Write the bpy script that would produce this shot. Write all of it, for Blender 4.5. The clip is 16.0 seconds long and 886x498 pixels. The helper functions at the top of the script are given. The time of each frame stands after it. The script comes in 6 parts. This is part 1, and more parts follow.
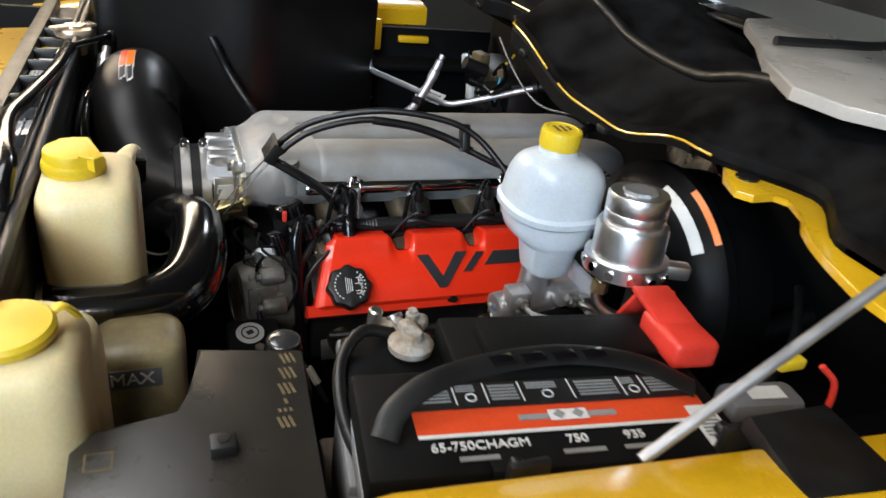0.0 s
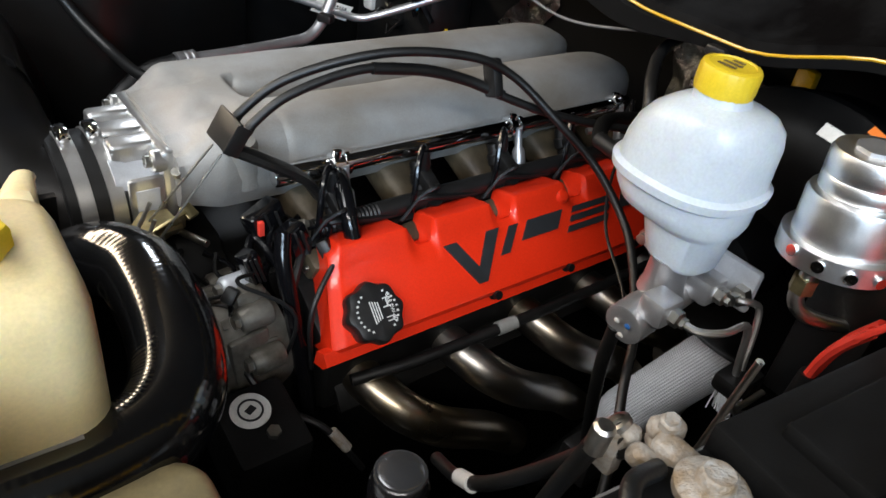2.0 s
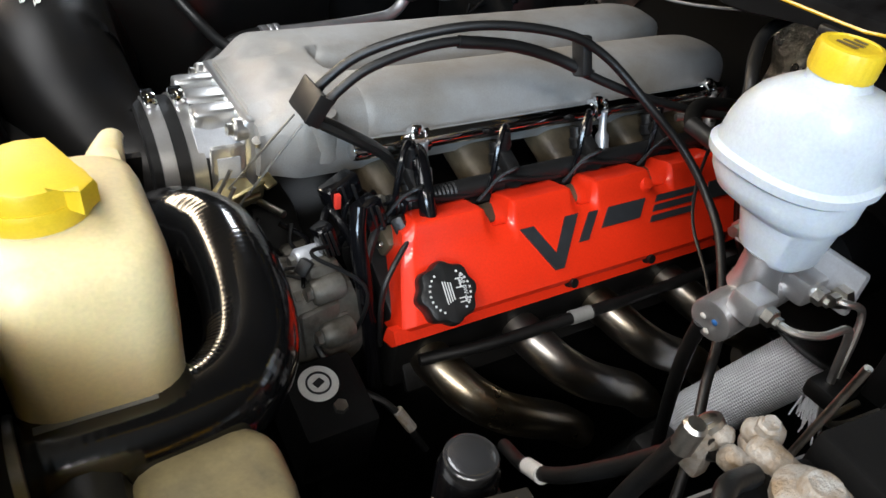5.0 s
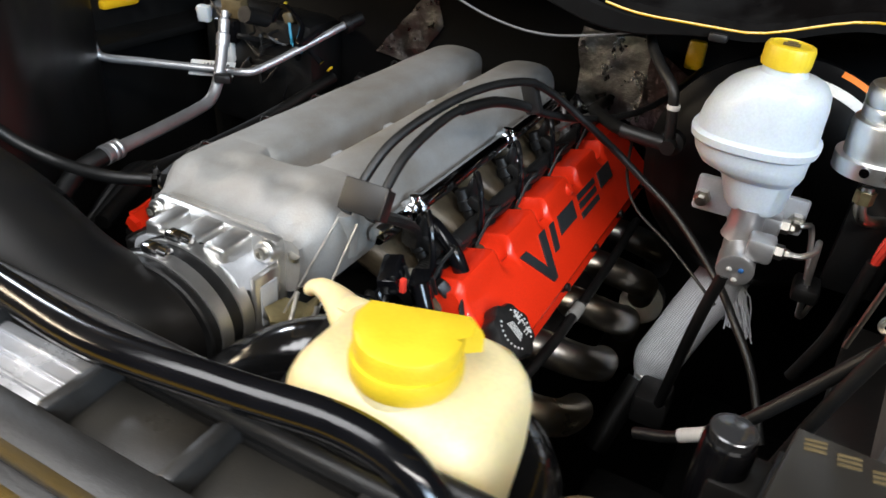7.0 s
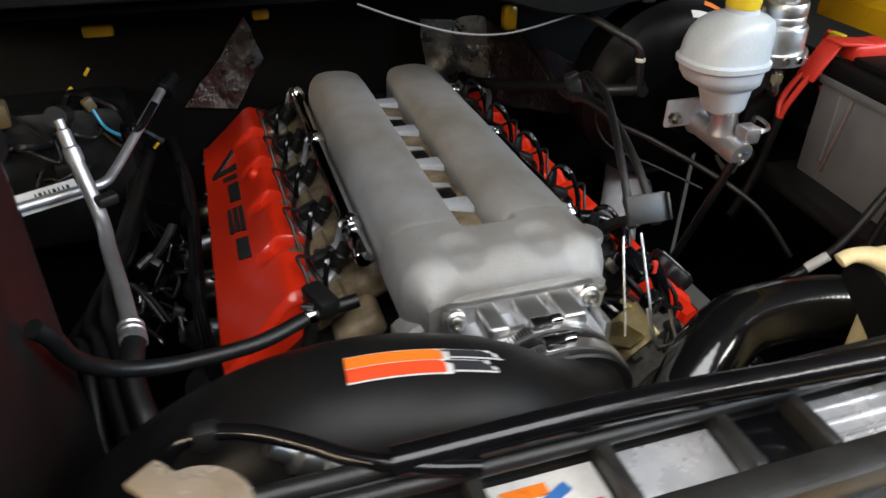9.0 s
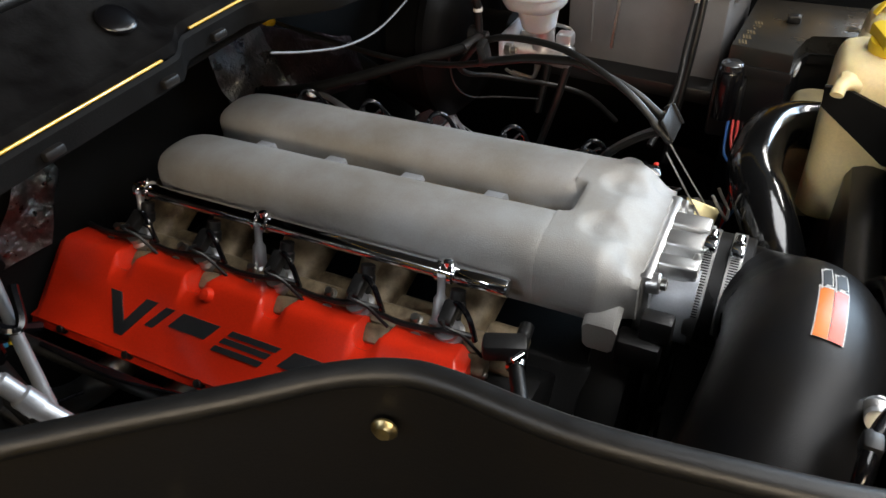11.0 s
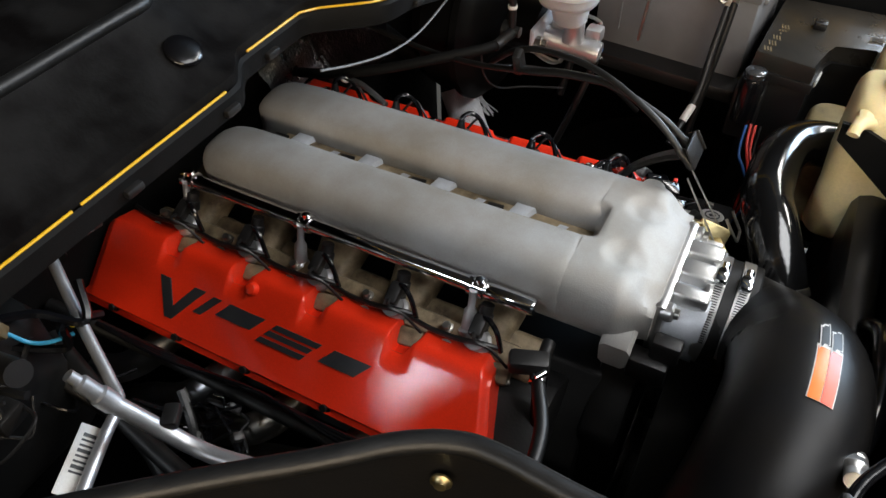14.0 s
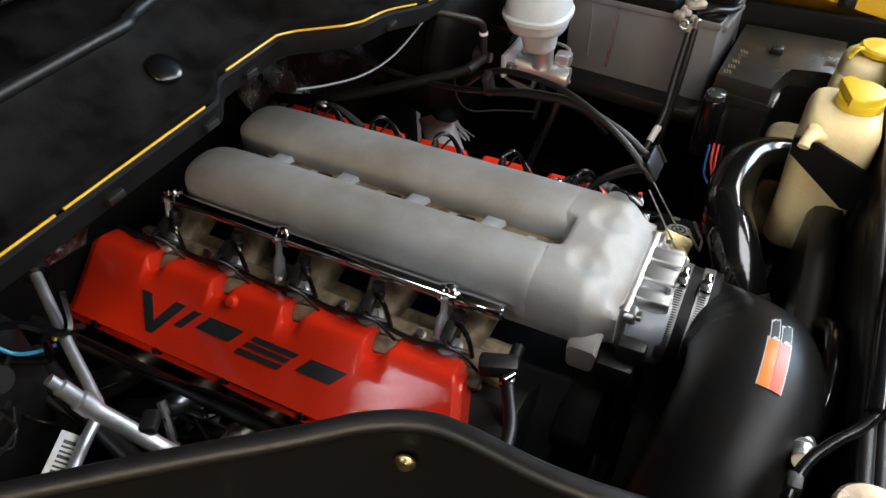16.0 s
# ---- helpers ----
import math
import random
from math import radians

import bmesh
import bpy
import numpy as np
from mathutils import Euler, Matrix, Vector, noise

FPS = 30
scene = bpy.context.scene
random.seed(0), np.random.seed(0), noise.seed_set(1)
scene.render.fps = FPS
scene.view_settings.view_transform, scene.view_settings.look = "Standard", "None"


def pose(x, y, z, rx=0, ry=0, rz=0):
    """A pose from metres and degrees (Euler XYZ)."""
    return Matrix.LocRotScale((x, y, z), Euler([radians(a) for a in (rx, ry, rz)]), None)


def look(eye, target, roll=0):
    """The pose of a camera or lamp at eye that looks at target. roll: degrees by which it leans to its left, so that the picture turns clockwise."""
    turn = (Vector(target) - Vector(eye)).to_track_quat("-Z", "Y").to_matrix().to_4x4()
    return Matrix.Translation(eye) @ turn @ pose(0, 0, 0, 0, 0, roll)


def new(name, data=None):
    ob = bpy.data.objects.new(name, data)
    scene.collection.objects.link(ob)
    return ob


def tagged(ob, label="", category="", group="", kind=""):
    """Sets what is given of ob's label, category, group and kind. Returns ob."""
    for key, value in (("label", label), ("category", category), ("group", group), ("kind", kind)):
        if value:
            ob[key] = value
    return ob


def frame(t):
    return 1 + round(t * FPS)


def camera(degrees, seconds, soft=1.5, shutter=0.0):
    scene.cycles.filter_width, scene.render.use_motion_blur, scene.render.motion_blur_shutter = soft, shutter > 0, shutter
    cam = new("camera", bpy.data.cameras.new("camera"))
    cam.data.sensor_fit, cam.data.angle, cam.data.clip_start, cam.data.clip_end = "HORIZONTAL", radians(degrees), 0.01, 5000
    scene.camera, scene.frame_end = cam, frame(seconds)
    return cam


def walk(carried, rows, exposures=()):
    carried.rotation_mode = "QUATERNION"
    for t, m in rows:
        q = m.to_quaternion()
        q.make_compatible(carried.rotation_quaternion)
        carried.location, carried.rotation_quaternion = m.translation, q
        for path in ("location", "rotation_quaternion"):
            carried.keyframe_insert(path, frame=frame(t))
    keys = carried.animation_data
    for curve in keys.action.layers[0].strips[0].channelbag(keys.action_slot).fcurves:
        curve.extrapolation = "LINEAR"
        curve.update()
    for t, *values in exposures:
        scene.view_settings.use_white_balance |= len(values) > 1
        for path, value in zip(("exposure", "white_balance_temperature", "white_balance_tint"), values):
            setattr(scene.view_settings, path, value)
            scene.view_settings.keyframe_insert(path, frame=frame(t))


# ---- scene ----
cam = camera(64.1, 16.0, 1.5, 0.3)
# seconds, eye, target, lean in degrees
PATH = [
    (0, (0.093, 1.135, 1.555), (-0.604, -0.476, 0.597), 8.3),
    (0.5, (0.117, 0.993, 1.542), (-0.653, -0.553, 0.533), 7.8),
    (1, (0.141, 0.891, 1.525), (-0.758, -0.551, 0.471), 8.7),
    (1.5, (0.174, 0.798, 1.497), (-0.835, -0.535, 0.399), 8.5),
    (2, (0.184, 0.743, 1.471), (-0.896, -0.498, 0.333), 8.7),
    (2.5, (0.186, 0.697, 1.453), (-0.899, -0.482, 0.256), 8.5),
    (3, (0.175, 0.677, 1.439), (-0.852, -0.502, 0.192), 8.6),
    (3.5, (0.153, 0.684, 1.439), (-0.799, -0.554, 0.189), 8.4),
    (4, (0.133, 0.713, 1.443), (-0.738, -0.576, 0.186), 8.7),
    (4.2, (0.125, 0.73, 1.445), (-0.69, -0.605, 0.199), 9.0),
    (6.3, (0.384, 0.705, 1.469), (-0.934, -0.353, 0.399), 6.0),
    (6.5, (0.407, 0.643, 1.471), (-0.972, -0.338, 0.404), 6.0),
    (7, (0.456, 0.483, 1.469), (-1.08, -0.268, 0.431), 4.8),
    (7.5, (0.539, 0.316, 1.483), (-1.12, -0.155, 0.471), 1.7),
    (8, (0.556, 0.137, 1.493), (-1.155, -0.01, 0.468), 1.3),
    (8.5, (0.517, -0.036, 1.511), (-1.166, 0.079, 0.437), 0.2),
    (9, (0.522, -0.262, 1.528), (-1.078, 0.271, 0.452), 0.8),
    (9.2, (0.519, -0.361, 1.543), (-1.042, 0.287, 0.472), -0.3),
    (11.3, (0.035, -0.677, 1.621), (-0.626, 0.724, 0.355), -2.3),
    (11.5, (0.02, -0.666, 1.621), (-0.61, 0.759, 0.366), -0.8),
    (12, (-0.028, -0.659, 1.613), (-0.632, 0.716, 0.293), -1.7),
    (12.5, (-0.015, -0.641, 1.682), (-0.6, 0.628, 0.25), -0.9),
    (13, (-0.006, -0.642, 1.741), (-0.644, 0.598, 0.307), -0.8),
    (13.5, (0.019, -0.652, 1.756), (-0.638, 0.548, 0.298), -1.7),
    (14, (0.03, -0.666, 1.757), (-0.653, 0.55, 0.323), -2.1),
    (14.5, (0.049, -0.678, 1.757), (-0.643, 0.553, 0.341), -1.9),
    (15, (0.068, -0.69, 1.755), (-0.643, 0.561, 0.365), -2.2),
    (15.5, (0.078, -0.698, 1.757), (-0.623, 0.593, 0.4), -2.0),
    (16, (0.073, -0.701, 1.755), (-0.615, 0.596, 0.397), -1.8),
]
walk(cam, [(r[0], look(*r[1:])) for r in PATH],
     [(0, -0.17), (2.0, -0.15), (3.5, -0.20), (4.2, -0.12), (6.3, 0.36), (7.0, 0.04), (7.5, -0.06), (8.0, -0.18), (8.5, -0.36), (9.2, -0.24), (11.3, -0.08), (16, -0.08)])

# ---- light: a closed garage with a ceiling tube, a daylight opening ahead of the truck and added unseen lamps ----
world = bpy.data.worlds.new("garage_air")
scene.world = world
world.use_nodes = True
world.node_tree.nodes["Background"].inputs["Color"].default_value = (0.9, 0.95, 1.0, 1)
world.node_tree.nodes["Background"].inputs["Strength"].default_value = 0.035


def area_lamp(name, eye, target, wide, high, watts, colour):
    data = bpy.data.lights.new(name, "AREA")
    data.shape, data.size, data.size_y, data.energy, data.color = "RECTANGLE", wide, high, watts, colour
    lamp = new(name, data)
    lamp.matrix_world = look(eye, target)
    return lamp


WARM, COOL = (1.0, 0.965, 0.925), (0.60, 0.79, 1.0)
area_lamp("ceiling_tube_driver", (1.5, 1.9, 3.0), (-0.1, 0.2, 1.0), 2.4, 0.3, 60, WARM)
# added unseen lamp, set low so the manifold dims towards its rear
area_lamp("added_lamp_front", (0.80, -0.15, 2.40), (0.42, -0.1, 1.0), 1.1, 0.8, 23, (0.97, 0.98, 1.0))
# added free-standing warm lamp, brightens the passenger cover and manifold flank
area_lamp("added_warm_lamp_passenger", (0.9, -2.3, 2.10), (-0.25, -0.2, 1.0), 2.2, 0.25, 46, (1.0, 0.82, 0.60))
area_lamp("daylight_opening", (1.9, 3.4, 2.5), (-0.2, 0.2, 1.0), 1.6, 1.0, 132, COOL)
# added unseen cool lamp, aimed to give the passenger valve cover its highlight
area_lamp("added_cool_lamp_side", (-1.5, -3.6, 3.25), (-0.2, -0.2, 1.0), 0.6, 0.4, 34, (0.84, 0.91, 1.0))


# ---- materials ----
def surface(name, colour, rough=0.5, metal=0.0, scale=40.0, vary=0.25, bump=0.15, fine=400.0, coat=0.0, second=None,
            spread=0.5, subsurface=0.0, rough_vary=0.15, depth=0.001, ior=1.5, coat_rough=0.06):
    """A surface with stains at one scale and grain at another."""
    m = bpy.data.materials.new(name)
    m.use_nodes = True
    nodes, links = m.node_tree.nodes, m.node_tree.links
    p = nodes["Principled BSDF"]
    where = nodes.new("ShaderNodeTexCoord")

    def noise_of(s, detail, rough_=0.6):
        n = nodes.new("ShaderNodeTexNoise")
        n.inputs["Scale"].default_value, n.inputs["Detail"].default_value = s, detail
        n.inputs["Roughness"].default_value = rough_
        links.new(where.outputs["Object"], n.inputs["Vector"])
        return n.outputs["Fac"]

    stain, grain = noise_of(scale, 5.0), noise_of(fine, 3.0)
    ramp = nodes.new("ShaderNodeValToRGB")
    other = second or tuple(c * (1 - vary) for c in colour)
    ramp.color_ramp.elements[0].position, ramp.color_ramp.elements[1].position = 0.5 - spread / 2, 0.5 + spread / 2
    ramp.color_ramp.elements[0].color, ramp.color_ramp.elements[1].color = (*other, 1), (*colour, 1)
    links.new(stain, ramp.inputs["Fac"])
    mix = nodes.new("ShaderNodeMix")
    mix.data_type, mix.blend_type = "RGBA", "MULTIPLY"
    mix.inputs["Factor"].default_value = 0.35
    links.new(ramp.outputs["Color"], mix.inputs["A"])
    tone = nodes.new("ShaderNodeMapRange")
    tone.inputs["To Min"].default_value, tone.inputs["To Max"].default_value = 0.5, 1.3
    links.new(grain, tone.inputs["Value"])
    links.new(tone.outputs["Result"], mix.inputs["B"])
    links.new(mix.outputs["Result"], p.inputs["Base Color"])
    rr = nodes.new("ShaderNodeMapRange")
    rr.inputs["To Min"].default_value = max(0.02, rough - rough_vary)
    rr.inputs["To Max"].default_value = min(1.0, rough + rough_vary)
    links.new(stain, rr.inputs["Value"])
    links.new(rr.outputs["Result"], p.inputs["Roughness"])
    p.inputs["Metallic"].default_value = metal
    p.inputs["Coat Weight"].default_value = coat
    p.inputs["Coat Roughness"].default_value = coat_rough
    p.inputs["IOR"].default_value = ior
    if subsurface:
        p.inputs["Subsurface Weight"].default_value = subsurface
        p.inputs["Subsurface Radius"].default_value = (0.02, 0.014, 0.006)
        p.inputs["Subsurface Scale"].default_value = 0.5
    if bump:
        b = nodes.new("ShaderNodeBump")
        b.inputs["Strength"].default_value, b.inputs["Distance"].default_value = bump, depth
        links.new(grain, b.inputs["Height"])
        links.new(b.outputs["Normal"], p.inputs["Normal"])
        links.new(b.outputs["Normal"], p.inputs["Coat Normal"])
    return m


M = {}
M["cast"] = surface("cast_aluminium", (0.50, 0.497, 0.49), 0.70, 0.86, 11, 0.25, 0.6, 620, second=(0.40, 0.375, 0.335), spread=0.34, rough_vary=0.08)
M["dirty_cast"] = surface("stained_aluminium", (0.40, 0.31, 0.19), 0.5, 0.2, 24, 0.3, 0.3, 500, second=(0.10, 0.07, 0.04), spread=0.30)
M["grimy"] = surface("grimy_translucent_plastic", (0.50, 0.40, 0.19), 0.4, 0.0, 16, 0.3, 0.1, 300, second=(0.14, 0.12, 0.08), spread=0.5)
M["grimy_cast"] = surface("grimy_dull_casting", (0.24, 0.225, 0.195), 0.45, 0.4, 30, 0.4, 0.5, 260, second=(0.06, 0.05, 0.035), spread=0.4)
# stained casting with the driver-side shade mixed into its darker colour
M["shaded_runner"] = surface("shaded_stained_runner", (0.12, 0.092, 0.055), 0.42, 0.2, 26, 0.4, 0.4, 300, second=(0.04, 0.03, 0.02), spread=0.4)
M["bright_cast"] = surface("bright_casting", (0.66, 0.69, 0.74), 0.38, 0.3, 30, 0.2, 0.2, 500)
M["machined"] = surface("machined_aluminium", (0.80, 0.79, 0.77), 0.34, 0.95, 30, 0.15, 0.15, 900, rough_vary=0.1)
M["brushed"] = surface("brushed_aluminium", (0.88, 0.88, 0.87), 0.36, 1.0, 60, 0.12, 0.15, 900, rough_vary=0.08)
M["chrome"] = surface("chrome", (0.85, 0.85, 0.86), 0.09, 1.0, 40, 0.1, 0.0, 600, rough_vary=0.05)
M["zinc"] = surface("zinc_plated_steel", (0.62, 0.60, 0.55), 0.32, 1.0, 60, 0.35, 0.15, 600)
M["brass"] = surface("yellow_zinc", (0.60, 0.50, 0.26), 0.35, 1.0, 60, 0.4, 0.15, 600)
M["bronze_cap"] = surface("bronzed_bright_metal", (0.78, 0.66, 0.52), 0.25, 0.6, 40, 0.3, 0.15, 500, second=(0.62, 0.46, 0.30))
M["pipe_alu"] = surface("dull_aluminium_pipe", (0.62, 0.62, 0.63), 0.38, 0.8, 30, 0.25, 0.15, 700)
M["header"] = surface("heat_tinted_steel", (0.44, 0.46, 0.49), 0.32, 1.0, 6, 0.3, 0.06, 500, second=(0.42, 0.34, 0.22), spread=0.24)
M["red"] = surface("red_gloss_paint", (0.86, 0.032, 0.007), 0.46, 0.0, 12, 0.10, 0.24, 420, coat=0.75, coat_rough=0.07, rough_vary=0.06, depth=0.0006, ior=1.3)
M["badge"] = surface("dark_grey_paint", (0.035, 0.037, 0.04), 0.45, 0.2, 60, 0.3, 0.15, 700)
M["black_plastic"] = surface("black_moulded_plastic", (0.008, 0.008, 0.0085), 0.40, 0.0, 20, 0.4, 0.3, 900, second=(0.013, 0.012, 0.011))
M["tube_plastic"] = surface("satin_black_plastic", (0.006, 0.006, 0.0065), 0.34, 0.0, 12, 0.3, 0.2, 1100, second=(0.011, 0.010, 0.009), spread=0.3, ior=1.28)
M["black_gloss"] = surface("glossy_black_rubber", (0.005, 0.005, 0.006), 0.15, 0.0, 30, 0.4, 0.1, 300, rough_vary=0.1)
M["rubber"] = surface("black_rubber", (0.008, 0.008, 0.008), 0.42, 0.0, 40, 0.4, 0.25, 500)
M["black_paint"] = surface("dull_black_paint", (0.006, 0.006, 0.0065), 0.38, 0.0, 9, 0.5, 0.2, 350, second=(0.010, 0.009, 0.008), spread=0.4)
M["booster_black"] = surface("dead_black_steel", (0.004, 0.004, 0.0042), 0.42, 0.0, 14, 0.5, 0.2, 350, ior=1.18)
M["cowl"] = surface("black_cowl_coating", (0.012, 0.0118, 0.0118), 0.50, 0.0, 14, 0.5, 0.45, 180, second=(0.0035, 0.003, 0.003), spread=0.26, ior=1.16, rough_vary=0.2)
M["matte_black"] = surface("matte_black_plastic", (0.006, 0.006, 0.006), 0.62, 0.0, 30, 0.4, 0.3, 500, ior=1.22)
M["support_plastic"] = surface("scuffed_dark_plastic", (0.028, 0.027, 0.026), 0.38, 0.0, 30, 0.5, 0.3, 500, second=(0.014, 0.013, 0.012))
M["dark_cap"] = surface("dark_metal_lid", (0.16, 0.16, 0.165), 0.2, 0.8, 40, 0.3, 0.1, 400)
M["dark_iron"] = surface("oily_dark_metal", (0.012, 0.0115, 0.011), 0.45, 0.3, 25, 0.6, 0.3, 300)
M["yellow_paint"] = surface("yellow_body_paint", (0.80, 0.46, 0.012), 0.28, 0.0, 10, 0.08, 0.05, 300, coat=0.8, rough_vary=0.05)
M["yellow_cap"] = surface("yellow_plastic", (0.82, 0.60, 0.03), 0.42, 0.0, 40, 0.15, 0.15, 600, second=(0.72, 0.48, 0.02))
M["cream"] = surface("yellowed_translucent_plastic", (0.86, 0.74, 0.45), 0.42, 0.0, 10, 0.2, 0.1, 300, second=(0.76, 0.60, 0.30), subsurface=0.35, spread=0.6)
M["milky"] = surface("milky_white_plastic", (0.66, 0.715, 0.765), 0.34, 0.0, 14, 0.1, 0.1, 350, second=(0.54, 0.585, 0.63), subsurface=0.3)
M["grey_case"] = surface("grey_battery_plastic", (0.17, 0.17, 0.175), 0.45, 0.0, 20, 0.2, 0.15, 600)
M["satin_lid"] = surface("dusty_satin_black_lid", (0.020, 0.0185, 0.016), 0.30, 0.0, 14, 0.4, 0.2, 900, second=(0.036, 0.032, 0.026), spread=0.4)
M["label_red"] = surface("orange_red_label", (0.75, 0.075, 0.02), 0.35, 0.0, 30, 0.1, 0.03, 300)
M["label_orange"] = surface("orange_label", (0.85, 0.20, 0.02), 0.32, 0.0, 30, 0.1, 0.02, 300)
M["white"] = surface("white_print", (0.72, 0.71, 0.68), 0.45, 0.0, 60, 0.15, 0.05, 400)
M["grey_print"] = surface("grey_print", (0.28, 0.28, 0.27), 0.45, 0.0, 60, 0.2, 0.05, 400)
M["gold_print"] = surface("faded_gold_print", (0.17, 0.125, 0.06), 0.45, 0.0, 80, 0.4, 0.05, 500)
M["blue_print"] = surface("blue_print", (0.04, 0.16, 0.45), 0.4, 0.0, 60, 0.15, 0.05, 400)
M["red_boot"] = surface("red_rubber", (0.80, 0.05, 0.03), 0.4, 0.0, 25, 0.25, 0.15, 400)
M["foil"] = surface("crumpled_foil", (0.36, 0.35, 0.34), 0.30, 1.0, 30, 0.4, 1.0, 90, depth=0.006)
M["sleeve"] = surface("silver_woven_sleeve", (0.95, 0.97, 1.0), 0.42, 0.0, 60, 0.3, 0.6, 900)
M["corroded"] = surface("corroded_lead", (0.46, 0.44, 0.41), 0.6, 0.3, 60, 0.5, 0.6, 300, second=(0.28, 0.20, 0.12), spread=0.3, depth=0.003)
M["pocket"] = surface("silver_coated_tray", (0.78, 0.78, 0.80), 0.26, 0.55, 25, 0.2, 0.1, 100, rough_vary=0.1)
M["wall_paint"] = surface("beige_garage_wall", (0.16, 0.145, 0.125), 0.8, 0.0, 2, 0.15, 0.2, 60)
M["concrete"] = surface("grey_beige_concrete", (0.22, 0.195, 0.16), 0.6, 0.0, 2, 0.3, 0.2, 60)
M["sky_blue"] = surface("light_blue_tie", (0.05, 0.35, 0.55), 0.4, 0.0, 60, 0.1, 0.0, 300)
M["pale_screen"] = surface("pale_grey_cowl_screen", (0.52, 0.48, 0.43), 0.3, 0.0, 12, 0.2, 0.1, 300, coat=0.5)
M["red_foil"] = surface("dull_reddish_foil", (0.13, 0.08, 0.085), 0.34, 0.8, 30, 0.5, 1.0, 90, second=(0.06, 0.05, 0.05), depth=0.006)


def woven(name, base, around, along, gap, bump, ring=0.0):
    """Gives a surface rows of small stitches, laid out along a tube."""
    m = M[base].copy()
    m.name = name
    nodes, links = m.node_tree.nodes, m.node_tree.links
    p = nodes["Principled BSDF"]
    uv = nodes.new("ShaderNodeUVMap")
    uv.uv_map = "along"
    split = nodes.new("ShaderNodeSeparateXYZ")
    links.new(uv.outputs["UV"], split.inputs["Vector"])

    def sine(socket, times):
        mul = nodes.new("ShaderNodeMath")
        mul.operation, mul.inputs[1].default_value = "MULTIPLY", 2 * math.pi * times
        links.new(socket, mul.inputs[0])
        s = nodes.new("ShaderNodeMath")
        s.operation = "SINE"
        links.new(mul.outputs[0], s.inputs[0])
        return s.outputs[0]

    a, b = sine(split.outputs["X"], around), sine(split.outputs["Y"], along)
    mix = nodes.new("ShaderNodeMath")
    mix.operation = "MULTIPLY_ADD"
    mix.inputs[1].default_value = 1.0 - ring
    links.new(a, mix.inputs[0])
    links.new(b, mix.inputs[2])
    height = nodes.new("ShaderNodeMapRange")
    height.inputs["From Min"].default_value, height.inputs["From Max"].default_value = -1.6, 1.6
    links.new(mix.outputs[0], height.inputs["Value"])
    old = p.inputs["Base Color"].links[0].from_socket
    dark = nodes.new("ShaderNodeMix")
    dark.data_type, dark.blend_type = "RGBA", "MIX"
    ramp = nodes.new("ShaderNodeMapRange")
    ramp.inputs["From Min"].default_value, ramp.inputs["From Max"].default_value = 0.15, 0.5
    links.new(height.outputs["Result"], ramp.inputs["Value"])
    links.new(ramp.outputs["Result"], dark.inputs["Factor"])
    dark.inputs["A"].default_value = (*gap, 1)
    links.new(old, dark.inputs["B"])
    links.new(dark.outputs["Result"], p.inputs["Base Color"])
    bm_node = nodes.new("ShaderNodeBump")
    bm_node.inputs["Strength"].default_value, bm_node.inputs["Distance"].default_value = bump, 0.0012
    links.new(height.outputs["Result"], bm_node.inputs["Height"])
    links.new(bm_node.outputs["Normal"], p.inputs["Normal"])
    M[name] = m


woven("woven_sleeve", "sleeve", 60, 118, (0.36, 0.37, 0.40), 0.9)
M["hose_gloss"] = surface("glossy_silicone", (0.006, 0.006, 0.0065), 0.13, 0.0, 30, 0.3, 0.0, 300, rough_vary=0.05, ior=1.75)
woven("fabric_hose", "hose_gloss", 46, 84, (0.004, 0.004, 0.004), 0.05, 0.93)
glass = bpy.data.materials.new("windscreen_glass")
glass.use_nodes = True
g = glass.node_tree.nodes["Principled BSDF"]
g.inputs["Base Color"].default_value = (0.5, 0.52, 0.5, 1)
g.inputs["Roughness"].default_value = 0.04
g.inputs["Transmission Weight"].default_value = 0.6
M["glass"] = glass


# ---- building helpers ----
BASE = {}


def part(name, bm, material, parent=None, label="", smooth=38.0):
    """Links a bmesh, made in world places, as one mesh under a thing or a part."""
    mesh = bpy.data.meshes.new(name)
    bmesh.ops.recalc_face_normals(bm, faces=bm.faces)
    off = BASE.get(parent.name, Vector()) if parent else Vector()
    bmesh.ops.translate(bm, vec=-off, verts=bm.verts)
    bm.to_mesh(mesh)
    bm.free()
    mesh.materials.append(M[material])
    for p in mesh.polygons:
        p.use_smooth = True
    mesh.set_sharp_from_angle(angle=radians(smooth))
    ob = new(name, mesh)
    if parent:
        ob.parent = parent
        BASE[ob.name] = off
    if label:
        tagged(ob, label)
    return ob


def thing(name, label, category, at, group="", kind=""):
    ob = new(name)
    ob.location = at
    ob.empty_display_size = 0.02
    BASE[ob.name] = Vector(at)
    return tagged(ob, label, category, group, kind)


def loft(rings, closed=True, caps=True, bm=None):
    bm = bm or bmesh.new()
    rows = [[bm.verts.new(v) for v in ring] for ring in rings]
    n = len(rows[0])
    for a, b in zip(rows, rows[1:]):
        for i in range(n if closed else n - 1):
            j = (i + 1) % n
            bm.faces.new((a[i], a[j], b[j], b[i]))
    if caps and closed:
        bm.faces.new(rows[0][::-1])
        bm.faces.new(rows[-1])
    return bm


